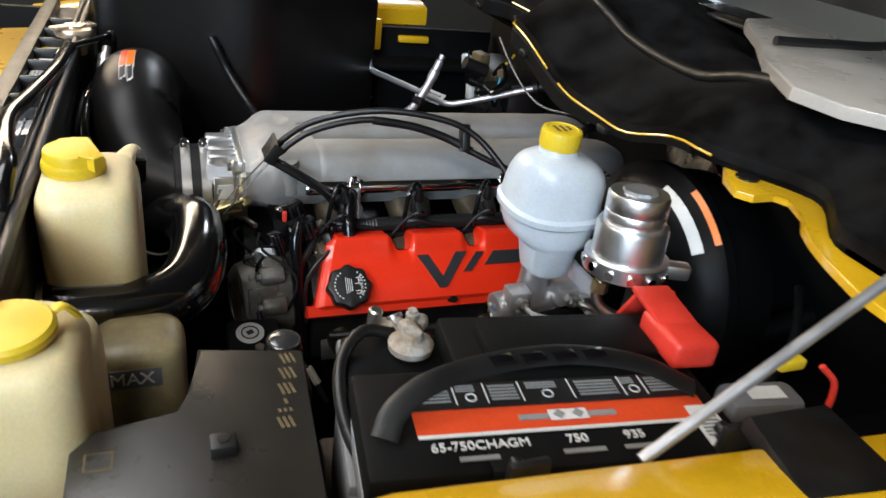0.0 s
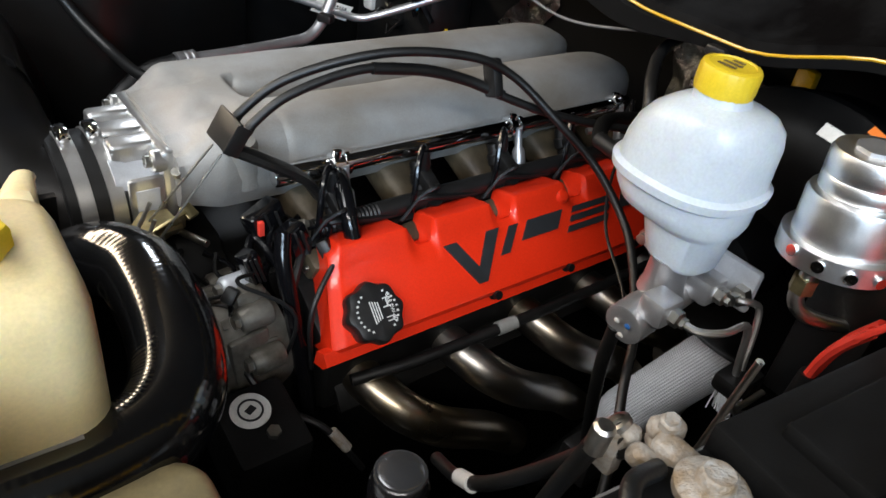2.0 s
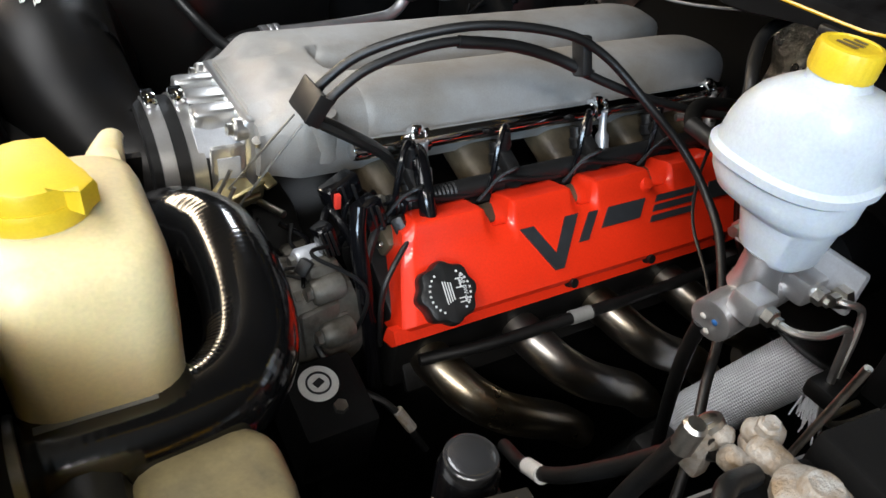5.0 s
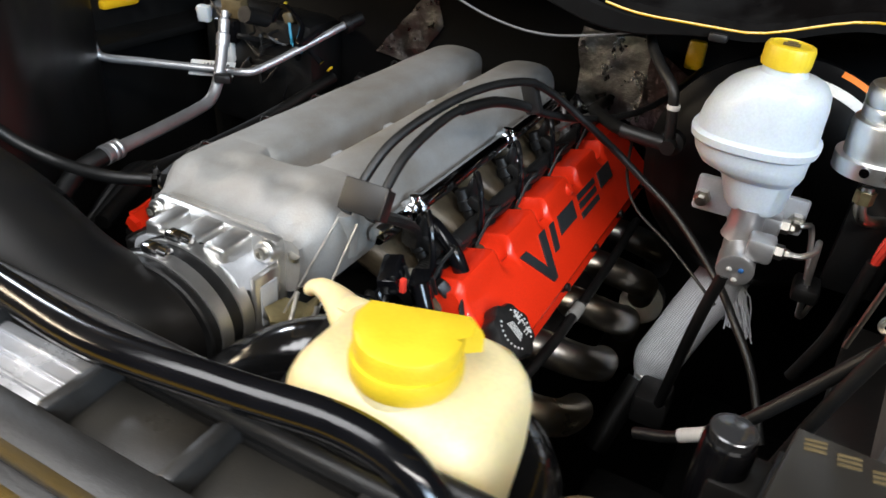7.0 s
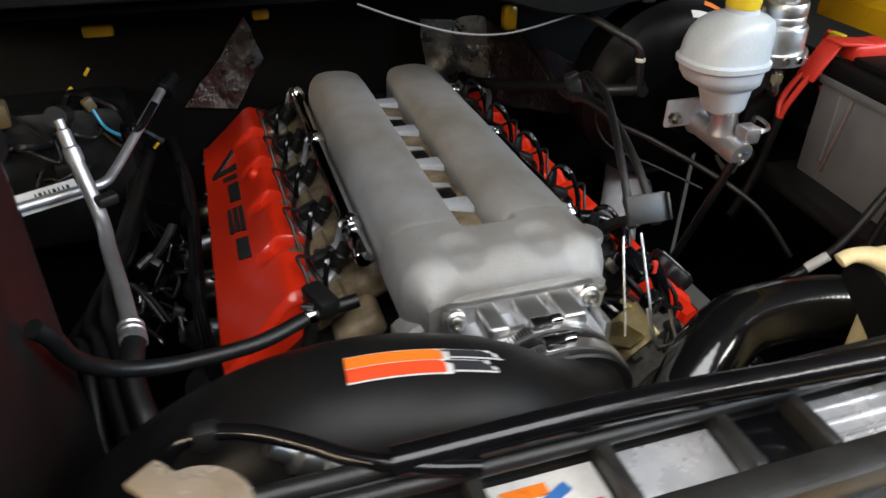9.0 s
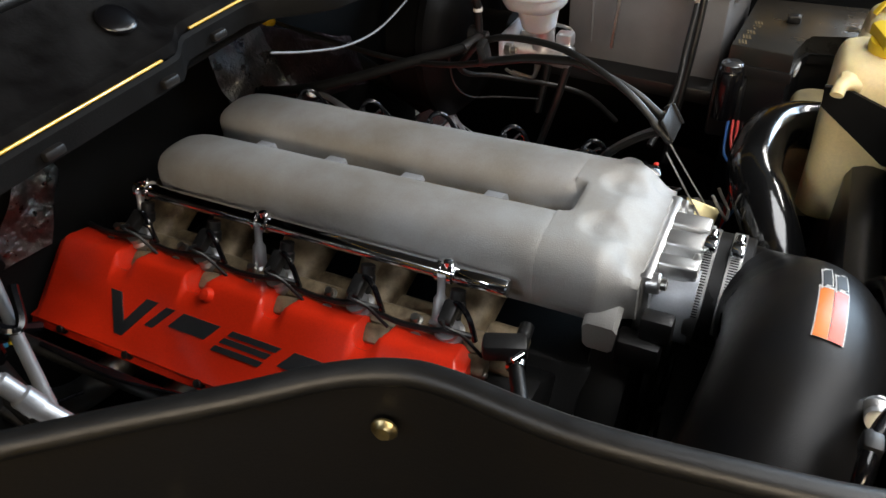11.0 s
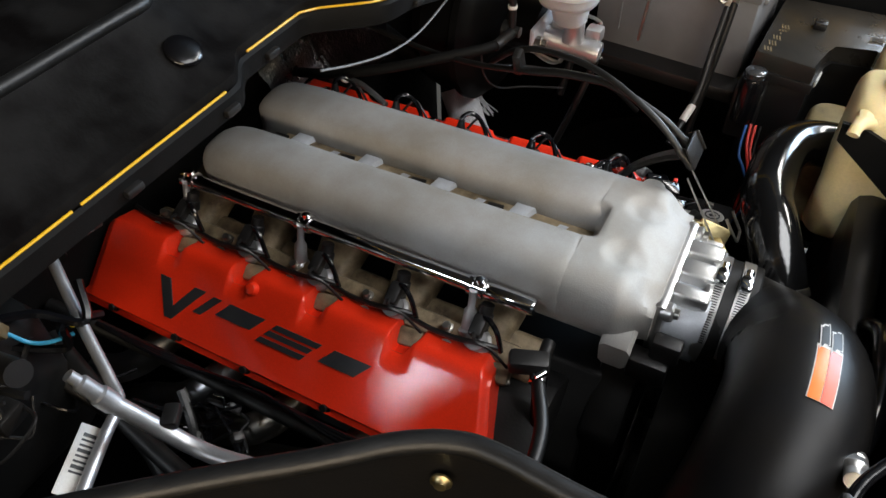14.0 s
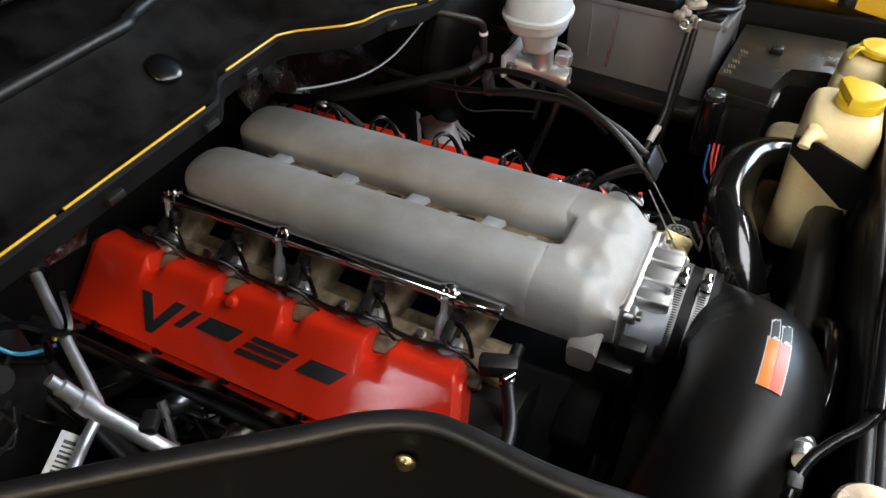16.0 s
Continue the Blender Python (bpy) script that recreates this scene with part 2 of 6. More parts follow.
def box(c, s, bevel=0.003, turn=(0, 0, 0), bm=None, seg=2):
    """A box with rounded edges at c, of size s, turned by degrees."""
    bm = bm or bmesh.new()
    made = bmesh.ops.create_cube(bm, size=1.0)["verts"]
    m = pose(*c, *turn) @ Matrix.Diagonal((*s, 1))
    bmesh.ops.transform(bm, matrix=m, verts=made)
    if bevel > 0:
        edges = list({e for v in made for e in v.link_edges})
        bmesh.ops.bevel(bm, geom=edges, offset=min(bevel, min(s) * 0.45), segments=seg, profile=0.5, affect="EDGES")
    return bm


def frame_of(way):
    z = Vector(way).normalized()
    x = Vector((0, 0, 1)).cross(z) if abs(z.z) < 0.95 else Vector((1, 0, 0)).cross(z)
    x.normalize()
    return x, z.cross(x), z


def turned(profile, at, way=(0, 0, 1), seg=32, bm=None, lobes=0, lobe=0.0, caps=True):
    """A turned body: profile of (radius, along) round the axis from at in the direction way."""
    x, y, z = frame_of(way)
    at = Vector(at)
    rings = []
    for r, h in profile:
        ring = []
        for i in range(seg):
            a = 2 * math.pi * i / seg
            k = r * (1 + lobe * math.cos(lobes * a)) if lobes else r
            ring.append(at + x * (k * math.cos(a)) + y * (k * math.sin(a)) + z * h)
        rings.append(ring)
    return loft(rings, caps=caps, bm=bm)


def rod(a, b, r, r2=None, seg=16, bm=None):
    a, b = Vector(a), Vector(b)
    return turned([(r, 0), (r2 if r2 is not None else r, (b - a).length)], a, b - a, seg, bm)


def smooth_path(points, steps=8):
    p = [Vector(q) for q in points]
    p = [p[0] * 2 - p[1]] + p + [p[-1] * 2 - p[-2]]
    out = []
    for i in range(1, len(p) - 2):
        for s in range(steps):
            t = s / steps
            out.append(0.5 * ((2 * p[i]) + (p[i + 1] - p[i - 1]) * t + (2 * p[i - 1] - 5 * p[i] + 4 * p[i + 1] - p[i + 2]) * t * t
                              + (3 * p[i] - p[i - 1] - 3 * p[i + 1] + p[i + 2]) * t * t * t))
    out.append(p[-2])
    return out


def hose(points, r, seg=12, steps=8, bm=None, ribs=0.0, every=2, flat=1.0, flutes=0, flute=0.0):
    """A tube along a smooth line; r may be a function of the share of the way."""
    line = smooth_path(points, steps)
    rings, up = [], None
    for i, c in enumerate(line):
        way = (line[min(i + 1, len(line) - 1)] - line[max(i - 1, 0)]).normalized()
        if up is None:
            up = frame_of(way)[0]
        up = (up - way * up.dot(way)).normalized()
        side = way.cross(up)
        k = r(i / (len(line) - 1)) if callable(r) else r
        if ribs and i % every == 0:
            k *= 1 + ribs
        ring = []
        for j in range(seg):
            a = 2 * math.pi * j / seg
            q = k * (1 + flute * math.cos(flutes * a + math.pi * (i % 2))) if flutes else k
            ring.append(c + up * (q * math.cos(a)) + side * (q * flat * math.sin(a)))
        rings.append(ring)
    return loft(rings, bm=bm)


def unrolled(bm, seg):
    """Lays a map round and along a tube made by hose()."""
    layer = bm.loops.layers.uv.new("along")
    bm.faces.ensure_lookup_table()
    n = (len(bm.faces) - 2) // seg
    for k in range(n * seg):
        i, j = divmod(k, seg)
        for loop, (du, dv) in zip(bm.faces[k].loops, ((0, 0), (1, 0), (1, 1), (0, 1))):
            loop[layer].uv = ((j + du) / seg, (i + dv) / n)
    return bm


def slab(outline, z0, z1, bevel=0.003, bm=None):
    """A plate with the given outline in plan."""
    bm = bm or bmesh.new()
    low = [bm.verts.new((x, y, z0)) for x, y in outline]
    top = [bm.verts.new((x, y, z1)) for x, y in outline]
    n = len(outline)
    faces = [bm.faces.new(low[::-1]), bm.faces.new(top)]
    faces += [bm.faces.new((low[i], low[(i + 1) % n], top[(i + 1) % n], top[i])) for i in range(n)]
    if bevel:
        bmesh.ops.bevel(bm, geom=list({e for f in faces[1:2] for e in f.edges}), offset=bevel, segments=2, profile=0.5, affect="EDGES")
    return bm


def extruded(outline, x0, x1, bevel=0.0):
    """An outline in y, z drawn out along x."""
    bm = loft([[(x0, y, z) for y, z in outline], [(x1, y, z) for y, z in outline]])
    if bevel:
        bmesh.ops.bevel(bm, geom=bm.edges[:], offset=bevel, segments=2, profile=0.5, affect="EDGES")
    return bm


def smoothstep(a, b, v):
    t = min(1.0, max(0.0, (v - a) / (b - a)))
    return t * t * (3 - 2 * t)


def rounded_ring(cx, cy, w, h, r, z, n=5):
    ring = []
    for sx, sy, a0 in ((1, 1, 0), (-1, 1, 90), (-1, -1, 180), (1, -1, 270)):
        for i in range(n + 1):
            a = radians(a0 + 90 * i / n)
            ring.append((cx + sx * (w / 2 - r) + r * math.cos(a), cy + sy * (h / 2 - r) + r * math.sin(a), z))
    return ring


def words(text, size, place, material, parent, name="lettering", deep=0.0006):
    """Raised writing in the built-in font, at a pose."""
    data = bpy.data.curves.new(name, "FONT")
    data.body, data.size, data.extrude, data.align_x, data.align_y = text, size, deep, "CENTER", "CENTER"
    holder = bpy.data.objects.new(name, data)
    mesh = bpy.data.meshes.new_from_object(holder)
    bpy.data.objects.remove(holder)
    bm = bmesh.new()
    bm.from_mesh(mesh)
    bmesh.ops.transform(bm, matrix=place, verts=bm.verts)
    return part(name, bm, material, parent)


# ---- the garage round the truck ----
def wall(name, c, s, material, label):
    ob = part(name, box(c, s, 0), material)
    return tagged(ob, label, name.split("_")[0], kind="structure")


wall("floor", (0, 0, -0.05), (12, 12, 0.1), "concrete", "grey-beige sealed concrete garage floor")
wall("ceiling", (0, 0, 3.65), (12, 12, 0.1), "wall_paint", "plain light garage ceiling")
for nm, c, s in (("wall_north", (5.95, 0, 1.8), (0.1, 12, 3.6)), ("wall_south", (-5.95, 0, 1.8), (0.1, 12, 3.6)),
                 ("wall_east", (0, -5.95, 1.8), (11.8, 0.1, 3.6)), ("wall_west", (0, 5.95, 1.8), (11.8, 0.1, 3.6))):
    wall(nm, c, s, "wall_paint", "plain beige painted garage wall")

# ---- truck body round the engine bay ----
truck = thing("pickup_truck", "yellow pickup truck with its engine bay painted black", "truck", (-0.3, 0, 0))
part("firewall", box((-0.83, 0, 0.86), (0.04, 1.66, 1.0), 0.004), "matte_black", truck)
part("splash_floor", box((-0.26, 0, 0.43), (1.16, 1.62, 0.02), 0.004), "rubber", truck)
part("front_apron", box((0.325, 0, 0.75), (0.02, 1.62, 0.66), 0.004), "rubber", truck)
for side in (1, -1):
    part("apron_corner", box((0.16, side * 0.72, 0.80), (0.34, 0.18, 0.30), 0.02), "rubber", truck)
part("engine_crossmember", box((-0.2, 0, 0.36), (1.3, 1.5, 0.06), 0.01), "dark_iron", truck)

# cowl: a lip, a sloping strip, a ridge, then a trough up to the windscreen
ys = [-0.98, -0.7, -0.46, -0.424, -0.412, -0.25, -0.228, -0.19, -0.165, -0.07, 0.0, 0.11, 0.19, 0.215, 0.24, 0.32, 0.41, 0.48, 0.56, 0.63, 0.75, 0.98]


def lip_place(y):
    """The cowl's front lip at y: set back in the middle, lower on the driver's side."""
    inner = smoothstep(-0.19, -0.135, y) * (1 - smoothstep(-0.03, 0.05, y))
    x = -0.492 - 0.033 * inner + 0.052 * smoothstep(-0.03, 0.07, y) - 0.052 * smoothstep(0.555, 0.68, y) + 0.064 * smoothstep(0.67, 0.77, y)
    return x, 1.340 - 0.052 * smoothstep(0.05, 0.30, y) + 0.034 * smoothstep(0.40, 0.54, y)


section = [(0.0, 0.0), (0.0, 0.006), (-0.006, 0.008), (-0.02, 0.012), (-0.05, 0.034), (-0.085, 0.052), (-0.096, 0.064), (-0.108, 0.064),
           (-0.12, 0.050), (-0.18, 0.046), (-0.24, 0.066), (-0.27, 0.070), (-0.30, 0.062), (-0.36, 0.06)]
fine_ys = [ys[0] + (ys[-1] - ys[0]) * i / 140 for i in range(141)]
rings = []
for y in fine_ys:
    x0, z0 = lip_place(y)
    row = [(x0 + dx, y, z0 + dz) for dx, dz in section]
    rings.append(row + [(x, yy, z - 0.012) for x, yy, z in row[::-1]])
cowl = part("cowl_panel", loft(rings), "cowl", truck, "dull black cowl panel with a stepped front lip")
flange = [(-0.004, -0.004), (0.004, -0.012), (0.002, -0.036), (-0.006, -0.040), (-0.012, -0.036), (-0.010, -0.010)]
part("cowl_flange", loft([[(lip_place(y)[0] + dx, y, lip_place(y)[1] + dz * (1 - 0.6 * smoothstep(0.2, 0.4, y))) for dx, dz in flange] for y in fine_ys if -0.8 < y < 0.56]), "matte_black", cowl)
for a, b in ((-0.79, -0.415), (-0.405, -0.205), (-0.128, 0.20), (0.24, 0.575)):
    pts = [(lip_place(a + (b - a) * i / 16)[0] + 0.003, a + (b - a) * i / 16, lip_place(a + (b - a) * i / 16)[1] - 0.004) for i in range(17)]
    part("yellow_seam", hose(pts, 0.0016, 6, 1), "yellow_paint", cowl, "thin yellow painted weld seam")
for y in (-0.55, -0.352, -0.205, -0.09, 0.12, 0.38):
    x0, z0 = lip_place(y)
    part("clip", box((x0 + 0.004, y, z0 - (0.026 if y < 0.3 else 0.014)), (0.012, 0.022, 0.010), 0.003), "black_plastic", cowl)
part("cowl_plug", turned([(0.0002, 0.0066)] + [(0.021 * math.sin(radians(9 * k)), 0.0066 * math.cos(radians(9 * k))) for k in range(1, 11)], (-0.537, -0.203, 1.3725), (0.5, 0, 0.86), 32), "black_gloss", cowl, "domed glossy black plug", 85.0)
part("rubber_seal", hose([(lip_place(y)[0] - 0.10, y, lip_place(y)[1] + 0.068) for y in ys], 0.008, 10, 3), "rubber", cowl)
# closing wall under the cowl, between lip and firewall
part("cowl_underside", box((-0.71, 0, 1.275), (0.28, 1.5, 0.012), 0.003), "matte_black", truck)
for y in (-0.66, -0.22, 0.22, 0.66):
    top_z = 1.385 if y > 0 else 1.418
    part("cowl_grille", box((-0.80, y, top_z), (0.10, 0.40, 0.006), 0.002), "black_plastic", cowl)
    for k in range(6):
        part("slat", box((-0.765 - 0.014 * k, y, top_z + 0.007), (0.005, 0.38, 0.010), 0.0015, (0, 20, 0)), "black_gloss", cowl)
part("cowl_screen", slab([(-0.74, 0.24), (-0.70, 0.288), (-0.64, 0.38), (-0.55, 0.495), (-0.49, 0.60), (-0.50, 0.66), (-0.60, 0.76), (-0.82, 0.76), (-0.82, 0.22)], 1.388, 1.402, 0.003), "pale_screen", cowl, "pale grey-beige cowl screen below the glass")
part("wiper_arm", hose([(-0.62, 0.43, 1.41), (-0.70, 0.44, 1.412), (-0.82, 0.44, 1.418), (-0.95, 0.42, 1.47)], 0.006, 8), "black_plastic", cowl)
part("windscreen", box((-1.12, 0, 1.56), (0.70, 1.5, 0.006), 0.002, (0, 36, 0)), "glass", truck, "raked glass windscreen")
# the raised hood leans over the rear of the bay: yellow skin, black liner
hood_way = Vector((0.766, 0, 0.643))
hood_up = Vector((-0.643, 0, 0.766))
for nm, lo, hi, mt, half, lab in (("hood", 0.012, 0.035, "yellow_paint", 0.80, "yellow painted hood, raised"), ("hood_liner", -0.010, 0.008, "rubber", 0.74, "dull black hood liner")):
    root = Vector((-0.66, 0, 1.47))
    rings = [[tuple(root + hood_way * s + hood_up * u + Vector((0, y, 0))) for y, u in ((-half, lo), (half, lo), (half, hi), (-half, hi))] for s in (0.0, 0.35, 0.75, 1.15)]
    part(nm, loft(rings), mt, truck, lab)
part("dashboard", box((-1.25, 0, 1.33), (0.5, 1.4, 0.06), 0.02), "rubber", truck)

# driver's fender: yellow flange, top and black liner
def fender_top(x):
    return 1.222 - 0.15 * max(0.0, x + 0.02) * 1.15 if x > -0.02 else 1.222


for side, name in ((1, "driver"), (-1, "passenger")):
    xs = [-0.62 + 0.06 * i for i in range(18)]
    rows = []
    for x in xs:
        z, yin = fender_top(x) - (0.05 if side < 0 else 0.0), (0.850 if side > 0 else 0.832) + 0.075 * max(0.0, -x)
        prof = [(yin, z - 0.048), (yin, z - 0.006), (yin + 0.006, z), (yin + 0.09, z + 0.012), (yin + 0.16, z), (yin + 0.21, z - 0.05), (yin + 0.235, z - 0.16),
                (yin + 0.24, z - 0.4), (yin + 0.22, z - 0.4), (yin + 0.20, z - 0.07), (yin + 0.15, z - 0.02), (yin + 0.012, z - 0.014), (yin + 0.006, z - 0.048)]
        rows.append([(x, side * y, zz) for y, zz in prof])
    fender = part("fender", loft(rows), "yellow_paint", truck, "glossy yellow painted front fender")
    part("inner_fender", box((-0.15, side * (0.838 if side > 0 else 0.815), 0.80), (1.3, 0.02, 0.66), 0.004), "matte_black", truck)
    part("inner_ledge", box((-0.15, side * 0.77, 1.04), (1.3, 0.10, 0.02), 0.006), "matte_black", truck)
    for x in (-0.30, -0.12, 0.063, 0.163):
        z = fender_top(x) - 0.03
        part("bracket", box((x, side * (0.842 if side > 0 else 0.824), z), (0.032, 0.008, 0.038), 0.003), "black_plastic", fender)
        part("bolt", turned([(0.010, 0), (0.010, 0.006), (0.006, 0.008), (0.006, 0.014)], (x, side * (0.838 if side > 0 else 0.82), z), (0, -side, 0), 12), "rubber", fender)
    for i in range(9):
        part("slot", box((0.02 + 0.018 * i, side * 0.95, fender_top(0.1) + 0.004), (0.006, 0.045, 0.006), 0.001), "black_paint", fender)
part("rubber_pad", slab([(-0.290, 0.850), (-0.366, 0.852), (-0.360, 0.94), (-0.272, 0.93)], 1.214, 1.230, 0.005), "rubber", truck, "black rubber pad folded over the fender edge")

# yellow hinge plate at the driver's end of the cowl
hinge = [(-0.478, 0.511), (-0.472, 0.564), (-0.433, 0.610), (-0.420, 0.644), (-0.431, 0.657), (-0.458, 0.656), (-0.466, 0.668), (-0.452, 0.700), (-0.430, 0.722), (-0.415, 0.748), (-0.402, 0.777), (-0.387, 0.821), (-0.385, 0.88), (-0.50, 0.88), (-0.50, 0.511)]
hp_ob = part("hinge_plate", slab(hinge, 1.302, 1.310, 0.002), "yellow_paint", truck, "yellow painted hinge plate with a round hole")
part("hole", turned([(0.012, 0), (0.012, 0.0025), (0.009, 0.003)], (-0.456, 0.617, 1.3095), (0, 0, 1), 20), "black_paint", hp_ob)

# foil heat shields and small yellow patches on the firewall
def crumpled(corners, nx=14, ny=14, amp=0.012):
    bm = bmesh.new()
    a, b, c, d = (Vector(q) for q in corners)
    grid = []
    for i in range(nx + 1):
        row = []
        for j in range(ny + 1):
            u, v = i / nx, j / ny
            q = (a * (1 - u) + b * u) * (1 - v) + (d * (1 - u) + c * u) * v
            q = q + Vector((amp * noise.noise(q * 28), amp * 0.6 * noise.noise(q * 31 + Vector((3, 1, 2))), amp * 0.7 * noise.noise(q * 24 + Vector((7, 0, 1)))))
            row.append(bm.verts.new(q))
        grid.append(row)
    for i in range(nx):
        for j in range(ny):
            bm.faces.new((grid[i][j], grid[i + 1][j], grid[i + 1][j + 1], grid[i][j + 1]))
    geom = bmesh.ops.solidify(bm, geom=bm.faces[:], thickness=0.003)
    return bm


part("heat_shield", crumpled([(-0.805, -0.200, 1.195), (-0.80, -0.325, 1.04), (-0.80, -0.235, 1.03), (-0.808, -0.172, 1.12)], amp=0.008), "foil", truck, "crumpled silver foil heat shield")
part("heat_shield", crumpled([(-0.775, 0.115, 1.180), (-0.765, 0.245, 1.172), (-0.72, 0.26, 1.05), (-0.75, 0.135, 1.04)]), "foil", truck, "crumpled silver foil heat shield")
part("heat_shield", crumpled([(-0.765, 0.245, 1.170), (-0.73, 0.47, 1.06), (-0.70, 0.46, 0.97), (-0.71, 0.25, 1.02)]), "red_foil", truck)
for c, s in (((-0.80, -0.44, 1.19), (0.02, 0.05, 0.02)), ((-0.80, -0.17, 1.20), (0.02, 0.03, 0.02)), ((-0.80, 0.31, 1.16), (0.02, 0.03, 0.05)),
             ((-0.45, -0.80, 1.11), (0.03, 0.02, 0.085)), ((-0.56, -0.80, 1.10), (0.09, 0.02, 0.02)), ((-0.55, -0.80, 1.03), (0.07, 0.02, 0.015)), ((-0.40, -0.80, 1.03), (0.08, 0.02, 0.012))):
    part("yellow_patch", box(c, s, 0.006), "yellow_paint", truck, "patch of bare yellow body paint")
random.seed(4)
for i in range(14):
    part("bolt", turned([(0.006, 0), (0.006, 0.004), (0.003, 0.006)], (random.uniform(-0.5, 0.3), -0.803, random.uniform(0.8, 1.12)), (0, 1, 0), 8), "zinc", truck)
for side in (1, -1):
    wheel = part("wheel", turned([(0.20, -0.09), (0.24, -0.11), (0.34, -0.11), (0.375, -0.09), (0.38, -0.05), (0.38, 0.05), (0.375, 0.09), (0.34, 0.11), (0.24, 0.11), (0.20, 0.09)], (-0.15, side * 0.93, 0.38), (0, 1, 0), 40), "rubber", truck, "black tyre on a silver rim")
    part("rim", turned([(0.06, 0.02), (0.19, 0.06), (0.21, 0.10), (0.205, 0.0), (0.05, -0.02)], (-0.15, side * 0.93, 0.38), (0, side, 0), 32), "pipe_alu", wheel)
    part("axle", rod((-0.15, side * 0.93, 0.38), (-0.15, side * 0.3, 0.36), 0.035), "dark_iron", truck)
part("prop_rod", rod((-0.195, 0.860, 1.214), (-0.48, 0.838, 1.405), 0.0045, 0.0045, 14), "pipe_alu", truck, "grey steel hood prop rod")

# ---- radiator support across the front ----
support = thing("radiator_support", "black plastic radiator support panel with trays", "car panel", (0.3, 0, 1.1))
part("panel", box((0.29, 0, 1.15), (0.10, 1.30, 0.036), 0.004), "support_plastic", support)
part("rear_rib", hose([(0.243, y, 1.193) for y in (-0.62, -0.3, 0, 0.3, 0.62)], 0.007, 10, 4), "black_plastic", support)
part("rear_rib", hose([(0.257, y, 1.189) for y in (-0.62, -0.3, 0, 0.3, 0.62)], 0.006, 10, 4), "black_plastic", support)
part("rear_wall", box((0.246, 0, 1.17), (0.012, 1.28, 0.044), 0.003), "black_plastic", support)
part("front_rib", box((0.318, 0, 1.178), (0.028, 1.28, 0.026), 0.008, bm=None), "support_plastic", support)
for y in (-0.45, -0.37, -0.30, -0.225, -0.155, -0.068, 0.018, 0.076, 0.180, 0.27, 0.36, 0.44):
    part("divider", box((0.281, y, 1.178), (0.05, 0.010, 0.022), 0.003), "support_plastic", support)
for y0, y1, mt in ((-0.063, 0.013, "pocket"), (0.081, 0.175, "pocket"), (0.023, 0.071, "black_gloss"), (0.185, 0.265, "satin_lid"), (0.275, 0.355, "satin_lid")):
    part("tray", box((0.280, (y0 + y1) / 2, 1.170), (0.042, y1 - y0, 0.006), 0.002, (0, 6, 0)), mt, support)
for i in range(3):
    part("tray_rib", box((0.268 + 0.012 * i, 0.128, 1.1745), (0.002, 0.088, 0.004), 0.0005), "pocket", support)
warn = part("warning_label", box((0.281, -0.112, 1.1715), (0.042, 0.076, 0.004), 0.001), "white", support, "white warning sticker with orange and blue print")
part("print", box((0.272, -0.125, 1.1745), (0.008, 0.030, 0.0016), 0), "label_orange", warn)
part("print", box((0.279, -0.108, 1.1745), (0.007, 0.024, 0.0016), 0, (0, 0, 25)), "blue_print", warn)
part("print", box((0.293, -0.090, 1.1745), (0.010, 0.018, 0.0016), 0), "label_red", warn)
for k in range(3):
    part("print", box((0.284 + 0.005 * k, -0.125, 1.1745), (0.002, 0.034, 0.0016), 0), "grey_print", warn)
ban = part("warning_label", box((0.281, -0.190, 1.1715), (0.042, 0.060, 0.004), 0.001), "black_plastic", support, "black sticker with a red ring")
part("print", turned([(0.016, 0), (0.016, 0.0012), (0.012, 0.0012), (0.012, 0)], (0.281, -0.178, 1.1735), (0, 0, 1), 24, caps=False), "label_red", ban)
part("print", box((0.281, -0.205, 1.1745), (0.03, 0.016, 0.0016), 0), "white", ban)
caution = part("warning_label", box((0.281, -0.262, 1.1715), (0.042, 0.066, 0.004), 0.001), "yellow_cap", support, "yellow caution sticker")
part("print", box((0.285, -0.262, 1.1745), (0.018, 0.050, 0.0016), 0), "grey_print", caution)
part("front_panel", slab([(0.335, -0.66), (0.335, 0.66), (0.52, 0.6), (0.60, 0.3), (0.62, 0), (0.60, -0.3), (0.52, -0.6)], 1.06, 1.125, 0.02), "yellow_paint", support, "yellow painted nose panel")
part("radiator_core", box((0.27, 0, 0.86), (0.06, 1.1, 0.56), 0.006), "dark_iron", support)
part("fan_shroud", box((0.205, 0.02, 0.84), (0.05, 0.9, 0.48), 0.02), "black_plastic", support)
cap = part("radiator_cap", turned([(0.020, -0.03), (0.022, 0), (0.030, 0.002), (0.033, 0.006), (0.033, 0.012), (0.030, 0.016), (0.018, 0.017), (0.017, 0.021), (0.0, 0.021)], (0.250, -0.311, 1.190), (0, 0, 1), 28), "bronze_cap", support, "bright metal radiator cap")
part("cap_tab", box((0.250, -0.311, 1.208), (0.082, 0.022, 0.006), 0.002, (0, 0, 40)), "bronze_cap", cap)

line = thing("vacuum_line", "glossy black hose lying along the radiator support", "hose", (0.26, 0.2, 1.19))
part("hose", hose([(0.247, -0.20, 1.20), (0.252, -0.05, 1.206), (0.266, 0.09, 1.212), (0.276, 0.19, 1.218), (0.268, 0.28, 1.222), (0.257, 0.345, 1.220), (0.257, 0.385, 1.205), (0.262, 0.41, 1.16), (0.27, 0.42, 1.08)], 0.0105, 12), "black_gloss", line)
part("collar", turned([(0.0125, 0), (0.0125, 0.012)], (0.262, 0.42, 1.150), (0, 1, 0), 14), "rubber", line)


